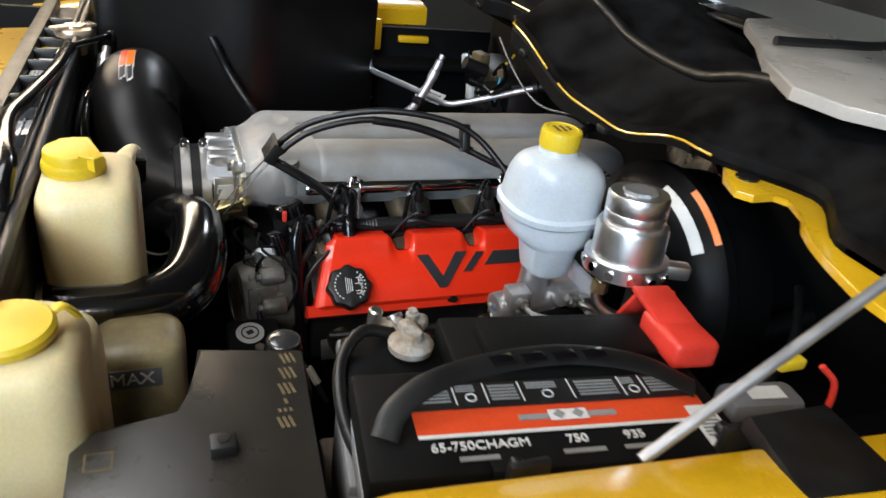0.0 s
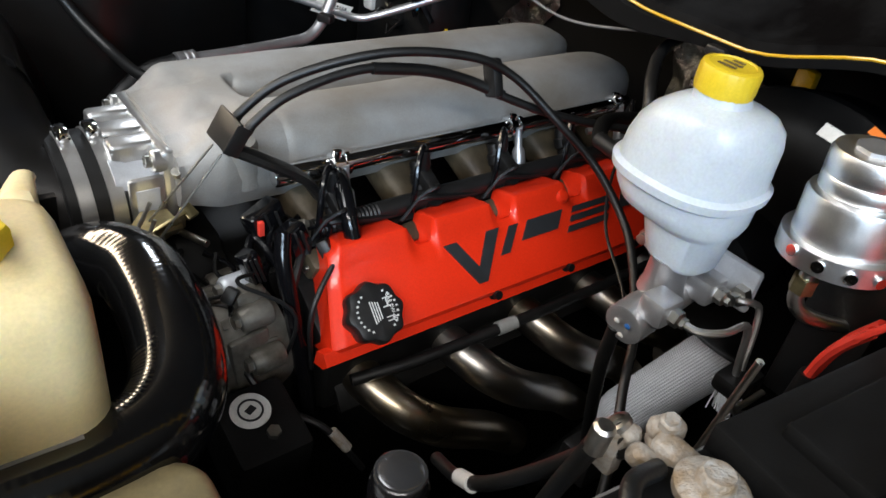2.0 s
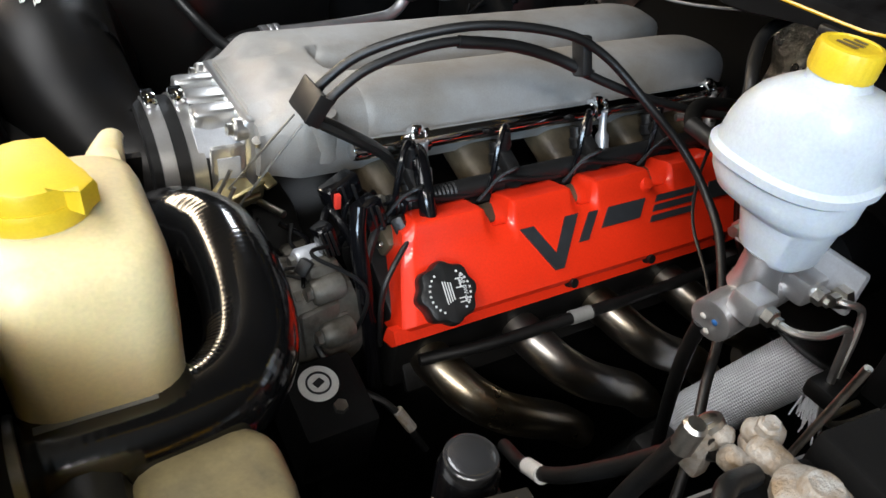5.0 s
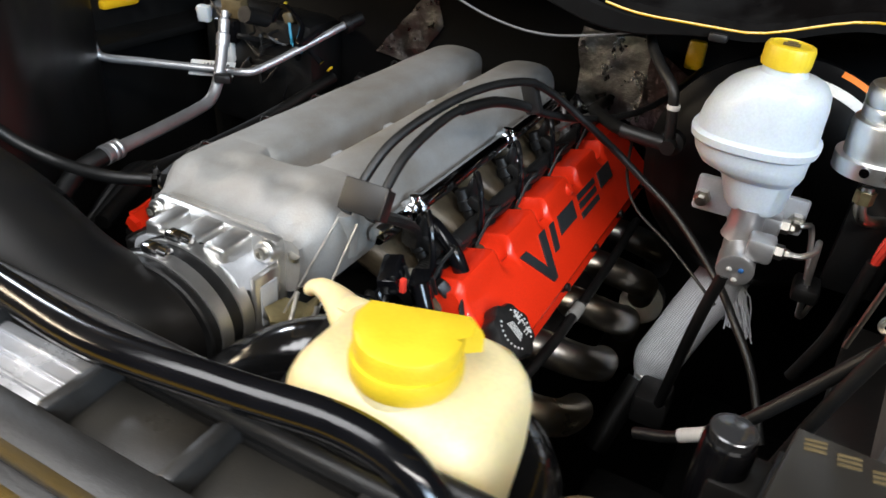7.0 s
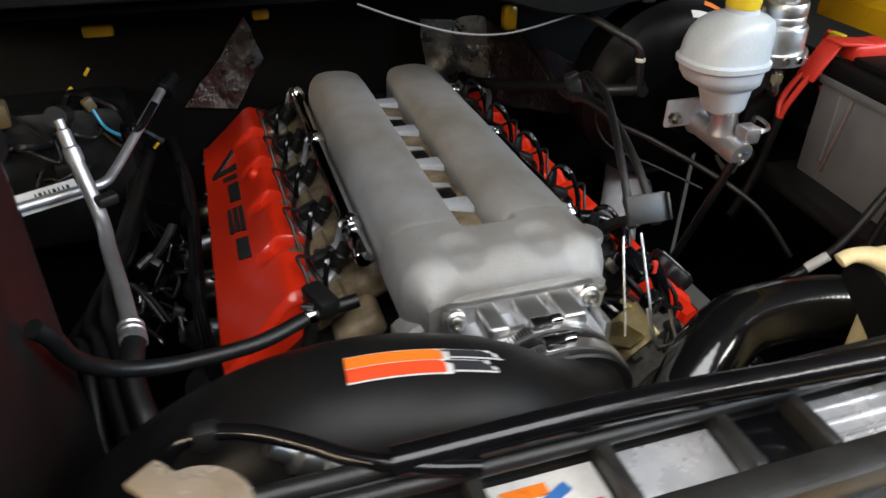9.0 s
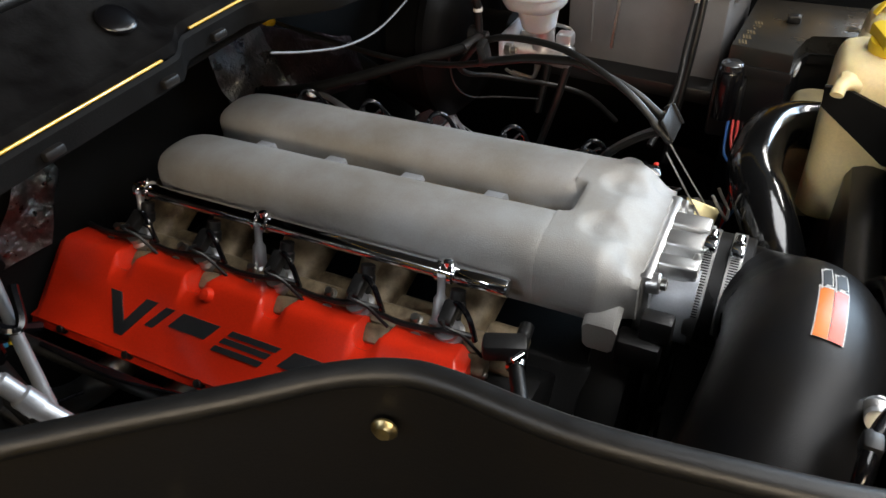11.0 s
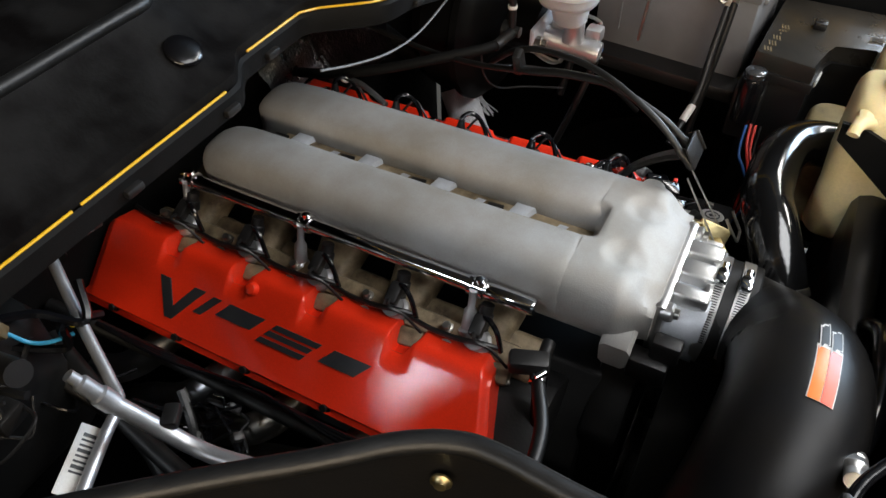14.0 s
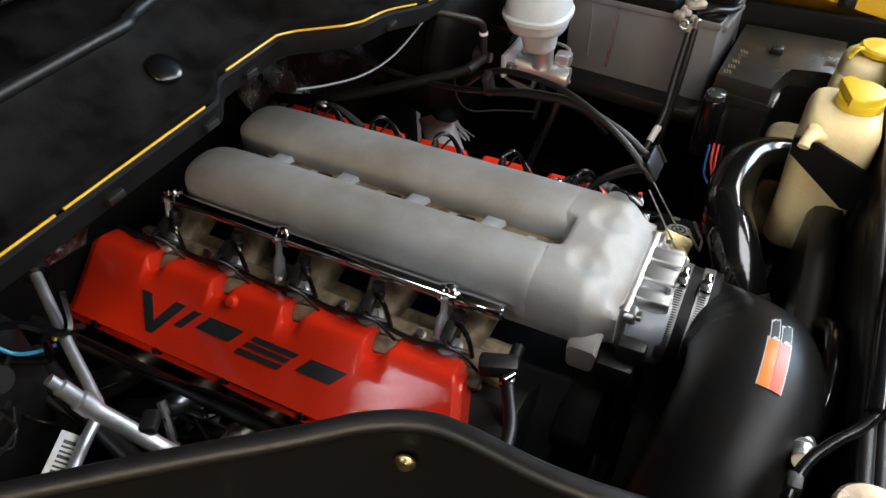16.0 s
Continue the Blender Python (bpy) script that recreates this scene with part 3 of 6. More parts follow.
# ---- engine ----
engine = thing("engine", "large ten-cylinder truck engine, dark and oily block", "engine", (-0.36, 0, 0.45))
part("engine_block", extruded([(-0.19, 0.84), (-0.10, 0.955), (0.10, 0.955), (0.19, 0.84), (0.21, 0.55), (-0.21, 0.55)], -0.72, -0.05, 0.006), "dark_iron", engine)
for side in (1, -1):
    head = [(0.10, 0.93), (0.165, 0.985), (0.20, 0.99), (0.275, 0.945), (0.27, 0.86), (0.19, 0.80), (0.12, 0.84)]
    part("cylinder_head", extruded([(side * y, z) for y, z in head], -0.715, -0.09, 0.005), "dark_iron", engine)
    x_off = 0.0 if side > 0 else -0.045
    # driver-side ports take darker materials in place of shade, passenger side the paler tan
    for i in range(5):
        x = -0.155 - 0.123 * i + x_off
        part("intake_runner", loft([[(x + a * (0.040 - 0.006 * k), side * (0.085 + 0.034 * k), 1.045 - 0.020 * k + b * 0.026) for a, b, _ in rounded_ring(0, 0, 2, 2, 0.7, 0)] for k in range(4)]), "shaded_runner" if side > 0 else "dirty_cast", engine)
        part("port_flange", box((x, side * 0.186, 0.992), (0.088, 0.03, 0.018), 0.005, (side * -38, 0, 0)), "dirty_cast" if side < 0 else "shaded_runner", engine)
        part("port_block", box((x + 0.030, side * 0.192, 1.004), (0.044, 0.026, 0.030), 0.006, (side * -30, 0, 8)), "dirty_cast" if side < 0 else "shaded_runner", engine)
        part("plug_tube", turned([(0.013, 0), (0.013, 0.020), (0.010, 0.024), (0.010, 0.034), (0, 0.035)], (x - 0.036, side * 0.186, 0.996), (0, side * 0.4, 1), 14), "pipe_alu", engine)
        part("flange_bolt", turned([(0.007, 0), (0.007, 0.008), (0.004, 0.009)], (x + 0.036, side * 0.190, 0.998), (0, side * 0.6, 0.8), 8), "zinc", engine)
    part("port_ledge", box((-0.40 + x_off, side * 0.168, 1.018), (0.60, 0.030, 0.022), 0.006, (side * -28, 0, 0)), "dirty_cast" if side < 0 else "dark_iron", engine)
    for i in range(5):
        part("ledge_bolt", turned([(0.008, 0), (0.008, 0.006), (0.005, 0.007), (0.005, 0.016), (0, 0.016)], (-0.20 - 0.121 * i + x_off, side * 0.170, 1.026), (0, side * 0.4, 1), 8), "zinc", engine)
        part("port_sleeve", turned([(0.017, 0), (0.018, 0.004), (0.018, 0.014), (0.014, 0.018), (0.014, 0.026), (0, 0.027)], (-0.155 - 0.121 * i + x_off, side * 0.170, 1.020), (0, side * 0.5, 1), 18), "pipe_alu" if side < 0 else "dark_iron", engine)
    if side < 0:
        part("valley_casting", box((-0.43, -0.146, 0.992), (0.62, 0.062, 0.034), 0.010, (24, 0, 0), seg=3), "dirty_cast", engine)
    part("flange_rail", box((-0.40 + x_off, side * 0.197, 1.003), (0.60, 0.006, 0.012), 0.002, (side * -30, 0, 0)), "zinc", engine)
part("front_cover", extruded([(-0.17, 0.60), (-0.16, 0.90), (-0.06, 0.985), (0.06, 0.985), (0.16, 0.90), (0.17, 0.60)], -0.06, -0.005, 0.01), "dark_iron", engine)
for y, z, r in ((0.0, 0.66, 0.085), (0.0, 0.86, 0.06), (-0.13, 0.80, 0.05), (0.10, 0.75, 0.04)):
    part("pulley", turned([(r * 0.4, 0), (r, 0.004), (r, 0.008), (r * 0.94, 0.014), (r, 0.020), (r, 0.026), (r * 0.5, 0.026), (r * 0.4, 0.015), (0, 0.015)], (0.0, y, z), (1, 0, 0), 32), "dark_iron", engine)

# intake manifold: two long legs that join at the throttle
manifold = thing("intake_manifold", "bead-blasted grey cast aluminium twin-leg intake manifold", "intake manifold", (-0.33, 0, 1.04))


LEG = [(0.020, 1.045), (0.021, 1.080), (0.022, 1.106), (0.024, 1.117), (0.030, 1.1250), (0.042, 1.1295), (0.056, 1.1312), (0.068, 1.132), (0.084, 1.1315), (0.099, 1.128), (0.108, 1.121),
       (0.1145, 1.111), (0.1180, 1.097), (0.119, 1.078), (0.116, 1.060), (0.109, 1.045), (0.09, 1.038), (0.04, 1.038)]


def leg(side):
    rings = []
    for x in [-0.098, -0.108, -0.118, -0.1225, -0.135] + [-0.15 - 0.0250 * i for i in range(20)]:
        sink, rough = (0.0015 if x > -0.12 else 0.0), 1 - smoothstep(-0.22, -0.125, x)
        rings.append([(x, side * (y + 30 * sink * (0.066 - y) + 0.0012 * rough * noise.noise(Vector((x * 9, y * 30, 1)))), z - sink + 0.0010 * rough * noise.noise(Vector((x * 14, y * 40, 5)))) for y, z in LEG])
    for k in range(1, 7):
        a = radians(15 * k)
        x = -0.628 - 0.072 * math.sin(a)
        f = max(0.10, math.cos(a) ** 0.5)
        cy, cz = 0.066, 1.078
        rings.append([(x, side * (cy + (y - cy) * (0.30 + 0.70 * f)), cz + (z - cz) * (0.25 + 0.75 * f)) for y, z in LEG])
    return loft(rings)


def joined(*bodies):
    """Several bodies in one bmesh."""
    out, spare = bmesh.new(), bpy.data.meshes.new("spare")
    for b in bodies:
        b.to_mesh(spare)
        out.from_mesh(spare)
        b.free()
    bpy.data.meshes.remove(spare)
    return out


# the joined front, with two shallow round hollows on top
outer = LEG[7:]
top_ys = [0.068 - 0.004 * i for i in range(1, 34)]
ring0 = [(y, z) for y, z in outer[::-1]] + [(y, 1.132) for y in top_ys] + [(-y, z) for y, z in outer]
rings = []
for i in range(30):
    x = -0.1215 + 0.00385 * i
    squeeze = 1.0 - 0.17 * smoothstep(-0.055, -0.012, x)
    fall = 0.020 * smoothstep(-0.062, -0.010, x)
    ring = []
    for y, z in ring0:
        yy = y * squeeze
        if z > 1.10:
            for cy in (-0.046, 0.044):
                z -= 0.0058 * (1 - smoothstep(0.010, 0.032, math.hypot((x + 0.064) * 0.95, yy - cy)))
            for cy in (-0.080, 0.076):
                z -= 0.010 * (1 - smoothstep(0.004, 0.013, abs(yy - cy))) * smoothstep(-0.044, -0.028, x)
            z -= 0.05 * (1 - smoothstep(0.012, 0.036, abs(yy))) * (1 - smoothstep(-0.1215, -0.104, x))
            z -= fall * (0.4 + 0.6 * smoothstep(1.10, 1.13, z))
        ring.append((x, yy, z))
    rings.append(ring)
part("manifold_body", joined(leg(1), leg(-1), loft(rings)), "cast", manifold)
for i in range(8):
    x, high = -0.160 - 0.0618 * i, i % 2
    wedge = [(x + 0.017, -0.024), (x - 0.015, -0.024), (x - 0.026, 0.024), (x - 0.004, 0.024)]
    bm = slab([(a, -b) for a, b in wedge], 1.060, 1.087 + 0.008 * high, 0.0085)
    for v in bm.verts:
        v.co.z += (0.10 if high else -0.06) * v.co.y * (v.co.z > 1.074)
    part("cross_runner", bm, "bright_cast", manifold)
    if high:
        part("drain_hole", box((x - 0.040, 0.003, 1.088), (0.024, 0.020, 0.004), 0.0018, (0, 0, 4), seg=2), "dark_iron", manifold)
part("slot_floor", box((-0.37, 0, 1.078), (0.52, 0.048, 0.016), 0.001), "dirty_cast", manifold)
part("boss", turned([(0.017, -0.05), (0.017, 0), (0.015, 0.004), (0.0, 0.005)], (-0.072, 0.108, 1.116), (0.1, 0.1, 1), 20), "cast", manifold)
part("boss", loft([[(-0.040 + dx, y, z + dz) for dx, dz in ((0.019, 0.012), (0.014, 0.018), (-0.014, 0.018), (-0.020, 0.012), (-0.018, -0.014), (-0.013, -0.019), (0.011, -0.019), (0.016, -0.014))] for y, z in ((-0.080, 1.062), (-0.106, 1.052), (-0.120, 1.044), (-0.126, 1.038))]), "cast", manifold)
part("bolt", turned([(0.006, 0), (0.006, 0.006), (0.0, 0.006)], (-0.01, 0.092, 1.085), (0.3, 0.3, 1), 10), "zinc", manifold)

# throttle body
throttle = thing("throttle_valve", "machined bright aluminium throttle valve with two bores", "throttle", (0.015, 0, 1.0))
part("flange", box((-0.006, -0.002, 1.054), (0.016, 0.166, 0.104), 0.006), "machined", throttle)


def oval(w, h, y, z, rings, n=56):
    """A ring-like body on an oval section: rings of (x, growth)."""
    return loft([[(x, y + (w + g) * math.cos(2 * math.pi * k / n), z + (h + g) * math.sin(2 * math.pi * k / n)) for k in range(n)] for x, g in rings])


part("housing", loft([[(x, c * w, 1.042 + s * hgt) for c, s in ((math.copysign(abs(math.cos(a)) ** 0.5, math.cos(a)), math.copysign(abs(math.sin(a)) ** 0.5, math.sin(a))) for a in (2 * math.pi * i / 48 for i in range(48)))] for x, w, hgt in ((0.0, 0.076, 0.046), (0.030, 0.076, 0.046), (0.036, 0.073, 0.050), (0.046, 0.072, 0.052))]), "bright_cast", throttle)
for y0, y1 in ((-0.054, -0.033), (-0.016, 0.014), (0.023, 0.049)):
    part("rib", box((0.020, (y0 + y1) / 2, 1.086), (0.046, y1 - y0, 0.038), 0.0045, seg=3), "machined", throttle)
part("front_lip", box((0.038, -0.002, 1.082), (0.011, 0.104, 0.034), 0.004), "machined", throttle)
part("side_plate", box((0.019, 0.0785, 1.048), (0.036, 0.008, 0.066), 0.003), "machined", throttle)
part("side_recess", box((0.019, 0.0826, 1.046), (0.024, 0.002, 0.046), 0.0008), "bright_cast", throttle)
for y in (-0.076, 0.070):
    ear = part("ear", turned([(0.012, 0), (0.012, 0.012), (0.010, 0.014), (0, 0.014)], (-0.004, y, 1.092), (1, 0, 0.12), 18), "machined", throttle)
    part("bolt", turned([(0.0068, 0), (0.0068, 0.007), (0.0040, 0.0075), (0.0036, 0.003), (0, 0.003)], (0.009, y, 1.0935), (1, 0, 0.12), 12), "zinc", ear)
part("sensor", box((0.015, -0.092, 1.045), (0.036, 0.022, 0.034), 0.005), "black_plastic", throttle)
part("idle_valve", box((0.0, -0.100, 1.01), (0.05, 0.03, 0.04), 0.006), "black_plastic", throttle)

# throttle linkage, bracket and cables
linkage = thing("throttle_linkage", "zinc-plated throttle lever with wire loop and cable rods", "linkage", (0.02, 0.11, 1.0))
part("shaft", rod((0.025, 0.06, 1.035), (0.025, 0.125, 1.035), 0.006), "zinc", linkage)
part("lever", slab([(0.005, 0.09), (0.03, 0.085), (0.045, 0.105), (0.03, 0.13), (0.0, 0.125)], 1.043, 1.047, 0.001), "brass", linkage)
part("cam_plate", box((0.016, 0.120, 1.040), (0.046, 0.004, 0.056), 0.004, (-38, 18, 8)), "brass", linkage)
part("cam_stop", box((-0.006, 0.128, 1.062), (0.014, 0.016, 0.006), 0.002, (-30, 10, 20)), "brass", linkage)
part("wire_loop", hose([(0.030, 0.128, 1.082), (0.038, 0.129, 1.068), (0.050, 0.131, 1.049), (0.052, 0.136, 1.045), (0.052, 0.150, 1.045), (0.050, 0.155, 1.049), (0.040, 0.154, 1.066), (0.034, 0.153, 1.078)], 0.0022, 8, 6), "zinc", linkage)
for y0, y1 in ((0.128, 0.108), (0.150, 0.142)):
    part("pull_rod", rod((-0.035, y0, 1.132), (0.028, y1, 1.048), 0.0013, seg=8), "zinc", linkage)
part("stop_screw", rod((-0.005, 0.10, 1.02), (-0.02, 0.135, 1.022), 0.004), "zinc", linkage)
bracket = thing("cable_bracket", "black steel throttle cable bracket beside the manifold", "bracket", (-0.05, 0.15, 1.08))
part("plate", box((-0.038, 0.154, 1.160), (0.0035, 0.048, 0.032), 0.0015, (0, -32, 0)), "black_plastic", bracket)
part("rim", box((-0.040, 0.179, 1.158), (0.016, 0.003, 0.030), 0.001, (0, -32, 0)), "black_plastic", bracket)
part("arm", hose([(-0.04, 0.165, 1.145), (-0.075, 0.172, 1.125), (-0.115, 0.165, 1.095), (-0.14, 0.150, 1.06)], 0.012, 8, 6, flat=0.5), "black_plastic", bracket)
for y in (0.138, 0.166):
    part("cable_end", turned([(0.006, 0), (0.007, 0.006), (0.0055, 0.012), (0.0055, 0.03), (0.004, 0.036)], (-0.032, y, 1.143), (-0.75, 0.05, 0.62), 12), "rubber", bracket)
cable = thing("throttle_cable", "black sheathed throttle cable arching over the manifold", "cable", (-0.3, 0.2, 1.0), "throttle cables")
part("sheath", hose([(-0.045, 0.138, 1.155), (-0.10, 0.150, 1.198), (-0.19, 0.180, 1.226), (-0.28, 0.205, 1.222), (-0.332, 0.222, 1.200), (-0.372, 0.262, 1.158), (-0.404, 0.298, 1.119), (-0.408, 0.342, 1.087), (-0.386, 0.391, 1.065), (-0.33, 0.458, 1.03), (-0.279, 0.497, 1.006), (-0.242, 0.529, 0.975), (-0.20, 0.56, 0.92)], 0.0048, 10), "rubber", cable)
cable = thing("throttle_cable", "black sheathed throttle cable running to the firewall", "cable", (-0.3, 0.19, 1.1), "throttle cables")
part("sheath", hose([(-0.045, 0.166, 1.155), (-0.10, 0.168, 1.192), (-0.19, 0.180, 1.212), (-0.30, 0.196, 1.188), (-0.335, 0.214, 1.172), (-0.40, 0.238, 1.150), (-0.50, 0.27, 1.130), (-0.62, 0.30, 1.125), (-0.82, 0.33, 1.14)], 0.0048, 10), "rubber", cable)
part("sleeve", hose([(-0.18, 0.180, 1.212), (-0.24, 0.187, 1.205), (-0.29, 0.195, 1.191), (-0.33, 0.212, 1.175)], 0.0062, 10), "rubber", cable)
part("cable_tie", box((-0.318, 0.205, 1.194), (0.014, 0.02, 0.042), 0.004, (20, 0, 0)), "black_plastic", cable)

# ---- valve covers ----
FACE_UP, FACE_OUT = Vector((0, -0.743, 0.669)), Vector((0, 0.669, 0.743))
ROOT = Vector((0, 0.3027, 0.9611))


def on_face(side, x, up, out=0.0):
    p = ROOT + FACE_UP * up + FACE_OUT * out
    return Vector((x, side * p.y, p.z))


def valve_cover(side, x_front, x_rear, notches, label, lean, low_edge, badge_up, crest=0.0):
    cover = thing("valve_cover", label, "valve cover", (0.5 * (x_front + x_rear), side * 0.25, 0.94), "valve covers")
    profile = [(-0.002, -0.016), (0.0, -0.004), (0.003, 0.0), (0.012, 0.0), (0.030, 0.0), (0.050, 0.0), (0.066, 0.0), (0.080, 0.0), (0.094, 0.0), (0.106, 0.0), (0.113, -0.0015), (0.118, -0.006), (0.1225, -0.014),
               (0.1285, -0.023), (0.133, -0.030), (0.1325, -0.036), (0.1285, -0.043), (0.118, -0.052), (0.0998, -0.0640), (0.0626, -0.0625), (0.02, -0.055)]
    rings, n = [], 260
    for i in range(n + 1):
        x = x_front + (x_rear - x_front) * i / n
        edge = min(i, n - i) / n * abs(x_rear - x_front)
        pinch = 0.014 * (1 - smoothstep(0.0, 0.016, edge))
        g = 0.0
        for c in notches:
            g = max(g, 1 - smoothstep(0.008, 0.017 if x < c else 0.026, abs(x - c)))
        low = 0.0
        for c in notches:
            low = max(low, 1 - smoothstep(0.006, 0.010, abs(x - c + 0.068)))
        ring = []
        for up, out in profile:
            if up < 0.05:
                up = up + low_edge * (1 - smoothstep(0.012, 0.05, up))
            v = min(up, 0.119 - 0.026 * g) if out > -0.012 else up - (0.034 if out > -0.034 else 0.016) * g * (up > 0.09)
            if 0.085 < up and out > -0.012 and g > 0:
                out = out - 0.007 * g
            v = max(v, low_edge + 0.011 * low) if out > -0.02 and up < 0.05 else v
            v = min(v, up - pinch * 0.6 * smoothstep(0.03, 0.09, up))
            out += crest * (1 - 0.7 * g) * smoothstep(0.085, 0.113, up)
            ring.append(on_face(side, x - lean * max(0.0, v) / 0.12 * (1 - smoothstep(0.0, 0.12, i / n)), v, out - pinch * (0.5 if up > 0.0 else 0.0)))
        rings.append(ring)
    part("cover", loft(rings), "red", cover)
    flange = [(u + low_edge, o) for u, o in ((-0.010, -0.022), (-0.010, -0.010), (0.004, -0.006), (0.010, -0.020), (0.0, -0.040))]
    part("gasket_rim", loft([[on_face(side, x, u, o) for u, o in flange] for x in (x_front + 0.006, x_rear - 0.004)]), "red", cover)
    for c in notches:
        part("bolt", turned([(0.009, 0), (0.009, 0.004), (0.0055, 0.005), (0.0055, 0.012), (0, 0.012)], on_face(side, c - 0.068, 0.002 + low_edge, -0.010), FACE_UP * -0.2 + Vector((0, side * 0.8, 0.5)), 10), "rubber", cover)
        part("well_bolt", turned([(0.007, 0), (0.007, 0.010), (0, 0.010)], on_face(side, c, 0.083, -0.018), (0, 0, 1), 10), "red", cover)
    part("nub", turned([(0.010, 0), (0.010, 0.006), (0.007, 0.011), (0, 0.012)], on_face(side, notches[-2] + 0.030, 0.097, -0.003), Vector((0, side * 0.669, 0.743)), 16), "red", cover)
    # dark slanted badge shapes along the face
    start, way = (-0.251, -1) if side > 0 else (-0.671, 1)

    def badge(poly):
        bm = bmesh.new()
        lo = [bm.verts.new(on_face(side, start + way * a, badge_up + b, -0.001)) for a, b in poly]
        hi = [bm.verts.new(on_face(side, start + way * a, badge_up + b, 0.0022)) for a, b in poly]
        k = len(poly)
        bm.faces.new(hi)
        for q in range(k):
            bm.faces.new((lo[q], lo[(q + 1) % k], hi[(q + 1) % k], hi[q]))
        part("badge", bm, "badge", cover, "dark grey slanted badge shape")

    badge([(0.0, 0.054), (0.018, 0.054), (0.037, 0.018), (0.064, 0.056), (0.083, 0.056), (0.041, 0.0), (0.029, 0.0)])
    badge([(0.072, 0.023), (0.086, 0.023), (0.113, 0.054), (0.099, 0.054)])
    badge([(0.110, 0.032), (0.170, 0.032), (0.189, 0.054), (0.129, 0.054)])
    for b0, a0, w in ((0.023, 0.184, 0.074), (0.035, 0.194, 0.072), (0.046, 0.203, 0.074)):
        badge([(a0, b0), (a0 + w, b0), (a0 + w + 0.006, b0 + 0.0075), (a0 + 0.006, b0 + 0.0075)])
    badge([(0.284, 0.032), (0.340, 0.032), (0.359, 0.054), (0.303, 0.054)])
    return cover


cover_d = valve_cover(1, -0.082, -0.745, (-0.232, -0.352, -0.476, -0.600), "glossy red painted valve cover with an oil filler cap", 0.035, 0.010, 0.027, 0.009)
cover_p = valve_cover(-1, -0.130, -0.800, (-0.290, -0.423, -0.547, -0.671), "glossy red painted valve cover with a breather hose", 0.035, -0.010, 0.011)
oil = thing("oil_filler_cap", "black scalloped oil filler cap with white print", "cap", tuple(on_face(1, -0.136, 0.036, 0.0)))
at = on_face(1, -0.136, 0.036, -0.004)
part("cap", turned([(0.026, 0), (0.031, 0.004), (0.032, 0.008), (0.032, 0.019), (0.030, 0.023), (0.026, 0.0245), (0, 0.0245)], at, FACE_OUT, 64, lobes=8, lobe=0.055), "black_plastic", oil)
top = at + FACE_OUT * 0.0252
ux, uy = Vector((-1, 0, 0)), FACE_UP


def cap_mark(a0, b0, w, hgt):
    bm = bmesh.new()
    vs = []
    for q in (0.0, 0.0006):
        vs.append([bm.verts.new(top + ux * (a0 + da * w / 2) + uy * (b0 + db * hgt / 2) + FACE_OUT * q) for da, db in ((-1, -1), (1, -1), (1, 1), (-1, 1))])
    bm.faces.new(vs[1])
    for q in range(4):
        bm.faces.new((vs[0][q], vs[0][(q + 1) % 4], vs[1][(q + 1) % 4], vs[1][q]))
    part("print", bm, "white", oil)


for i in range(4):
    cap_mark(-0.006 + 0.0028 * i, 0.0, 0.0011, 0.024 - 0.002 * i)
cap_mark(0.011, -0.009, 0.007, 0.0012), cap_mark(0.011, -0.013, 0.007, 0.0012), cap_mark(0.0145, -0.011, 0.0012, 0.005)
cap_mark(0.012, 0.002, 0.009, 0.0014), cap_mark(0.013, 0.006, 0.0016, 0.008), cap_mark(0.012, 0.011, 0.006, 0.0014)
facing = Matrix((ux, uy, FACE_OUT)).transposed().to_4x4()
words("SAE 0W-40", 0.0062, Matrix.Translation(top + ux * 0.0165) @ facing @ Matrix.Rotation(radians(-90), 4, "Z"), "white", oil)
for k in range(9):
    for s in (-1, 1):
        a = radians(s * 90 + (k - 4) * 14)
        cap_mark(0.0225 * math.sin(a), 0.0225 * math.cos(a), 0.0022, 0.0022)

# breather hose and fittings on the passenger cover
breather = thing("breather_hose", "black rubber breather hose with a worm-drive clamp", "hose", (-0.1, -0.25, 1.0))
part("hose", hose([(-0.115, -0.150, 1.050), (-0.108, -0.20, 1.046), (-0.078, -0.266, 1.045), (-0.066, -0.343, 1.048), (-0.045, -0.392, 1.072), (-0.022, -0.418, 1.11), (-0.004, -0.424, 1.15), (0.006, -0.432, 1.17)], 0.0085, 12), "rubber", breather)
part("clamp", turned([(0.0090, 0), (0.0112, 0.001), (0.0112, 0.009), (0.0090, 0.010)], (-0.108, -0.200, 1.0465), (0.25, -0.95, -0.1), 20), "chrome", breather)
part("clamp_screw", rod((-0.108, -0.212, 1.060), (-0.100, -0.200, 1.062), 0.004), "chrome", breather)
part("drain", hose([(-0.105, -0.205, 1.036), (-0.10, -0.215, 0.99), (-0.095, -0.22, 0.93), (-0.10, -0.21, 0.85)], 0.008, 10), "rubber", breather)
part("elbow", box((-0.125, -0.190, 1.052), (0.05, 0.026, 0.024), 0.006, (0, 0, 20)), "black_plastic", breather)


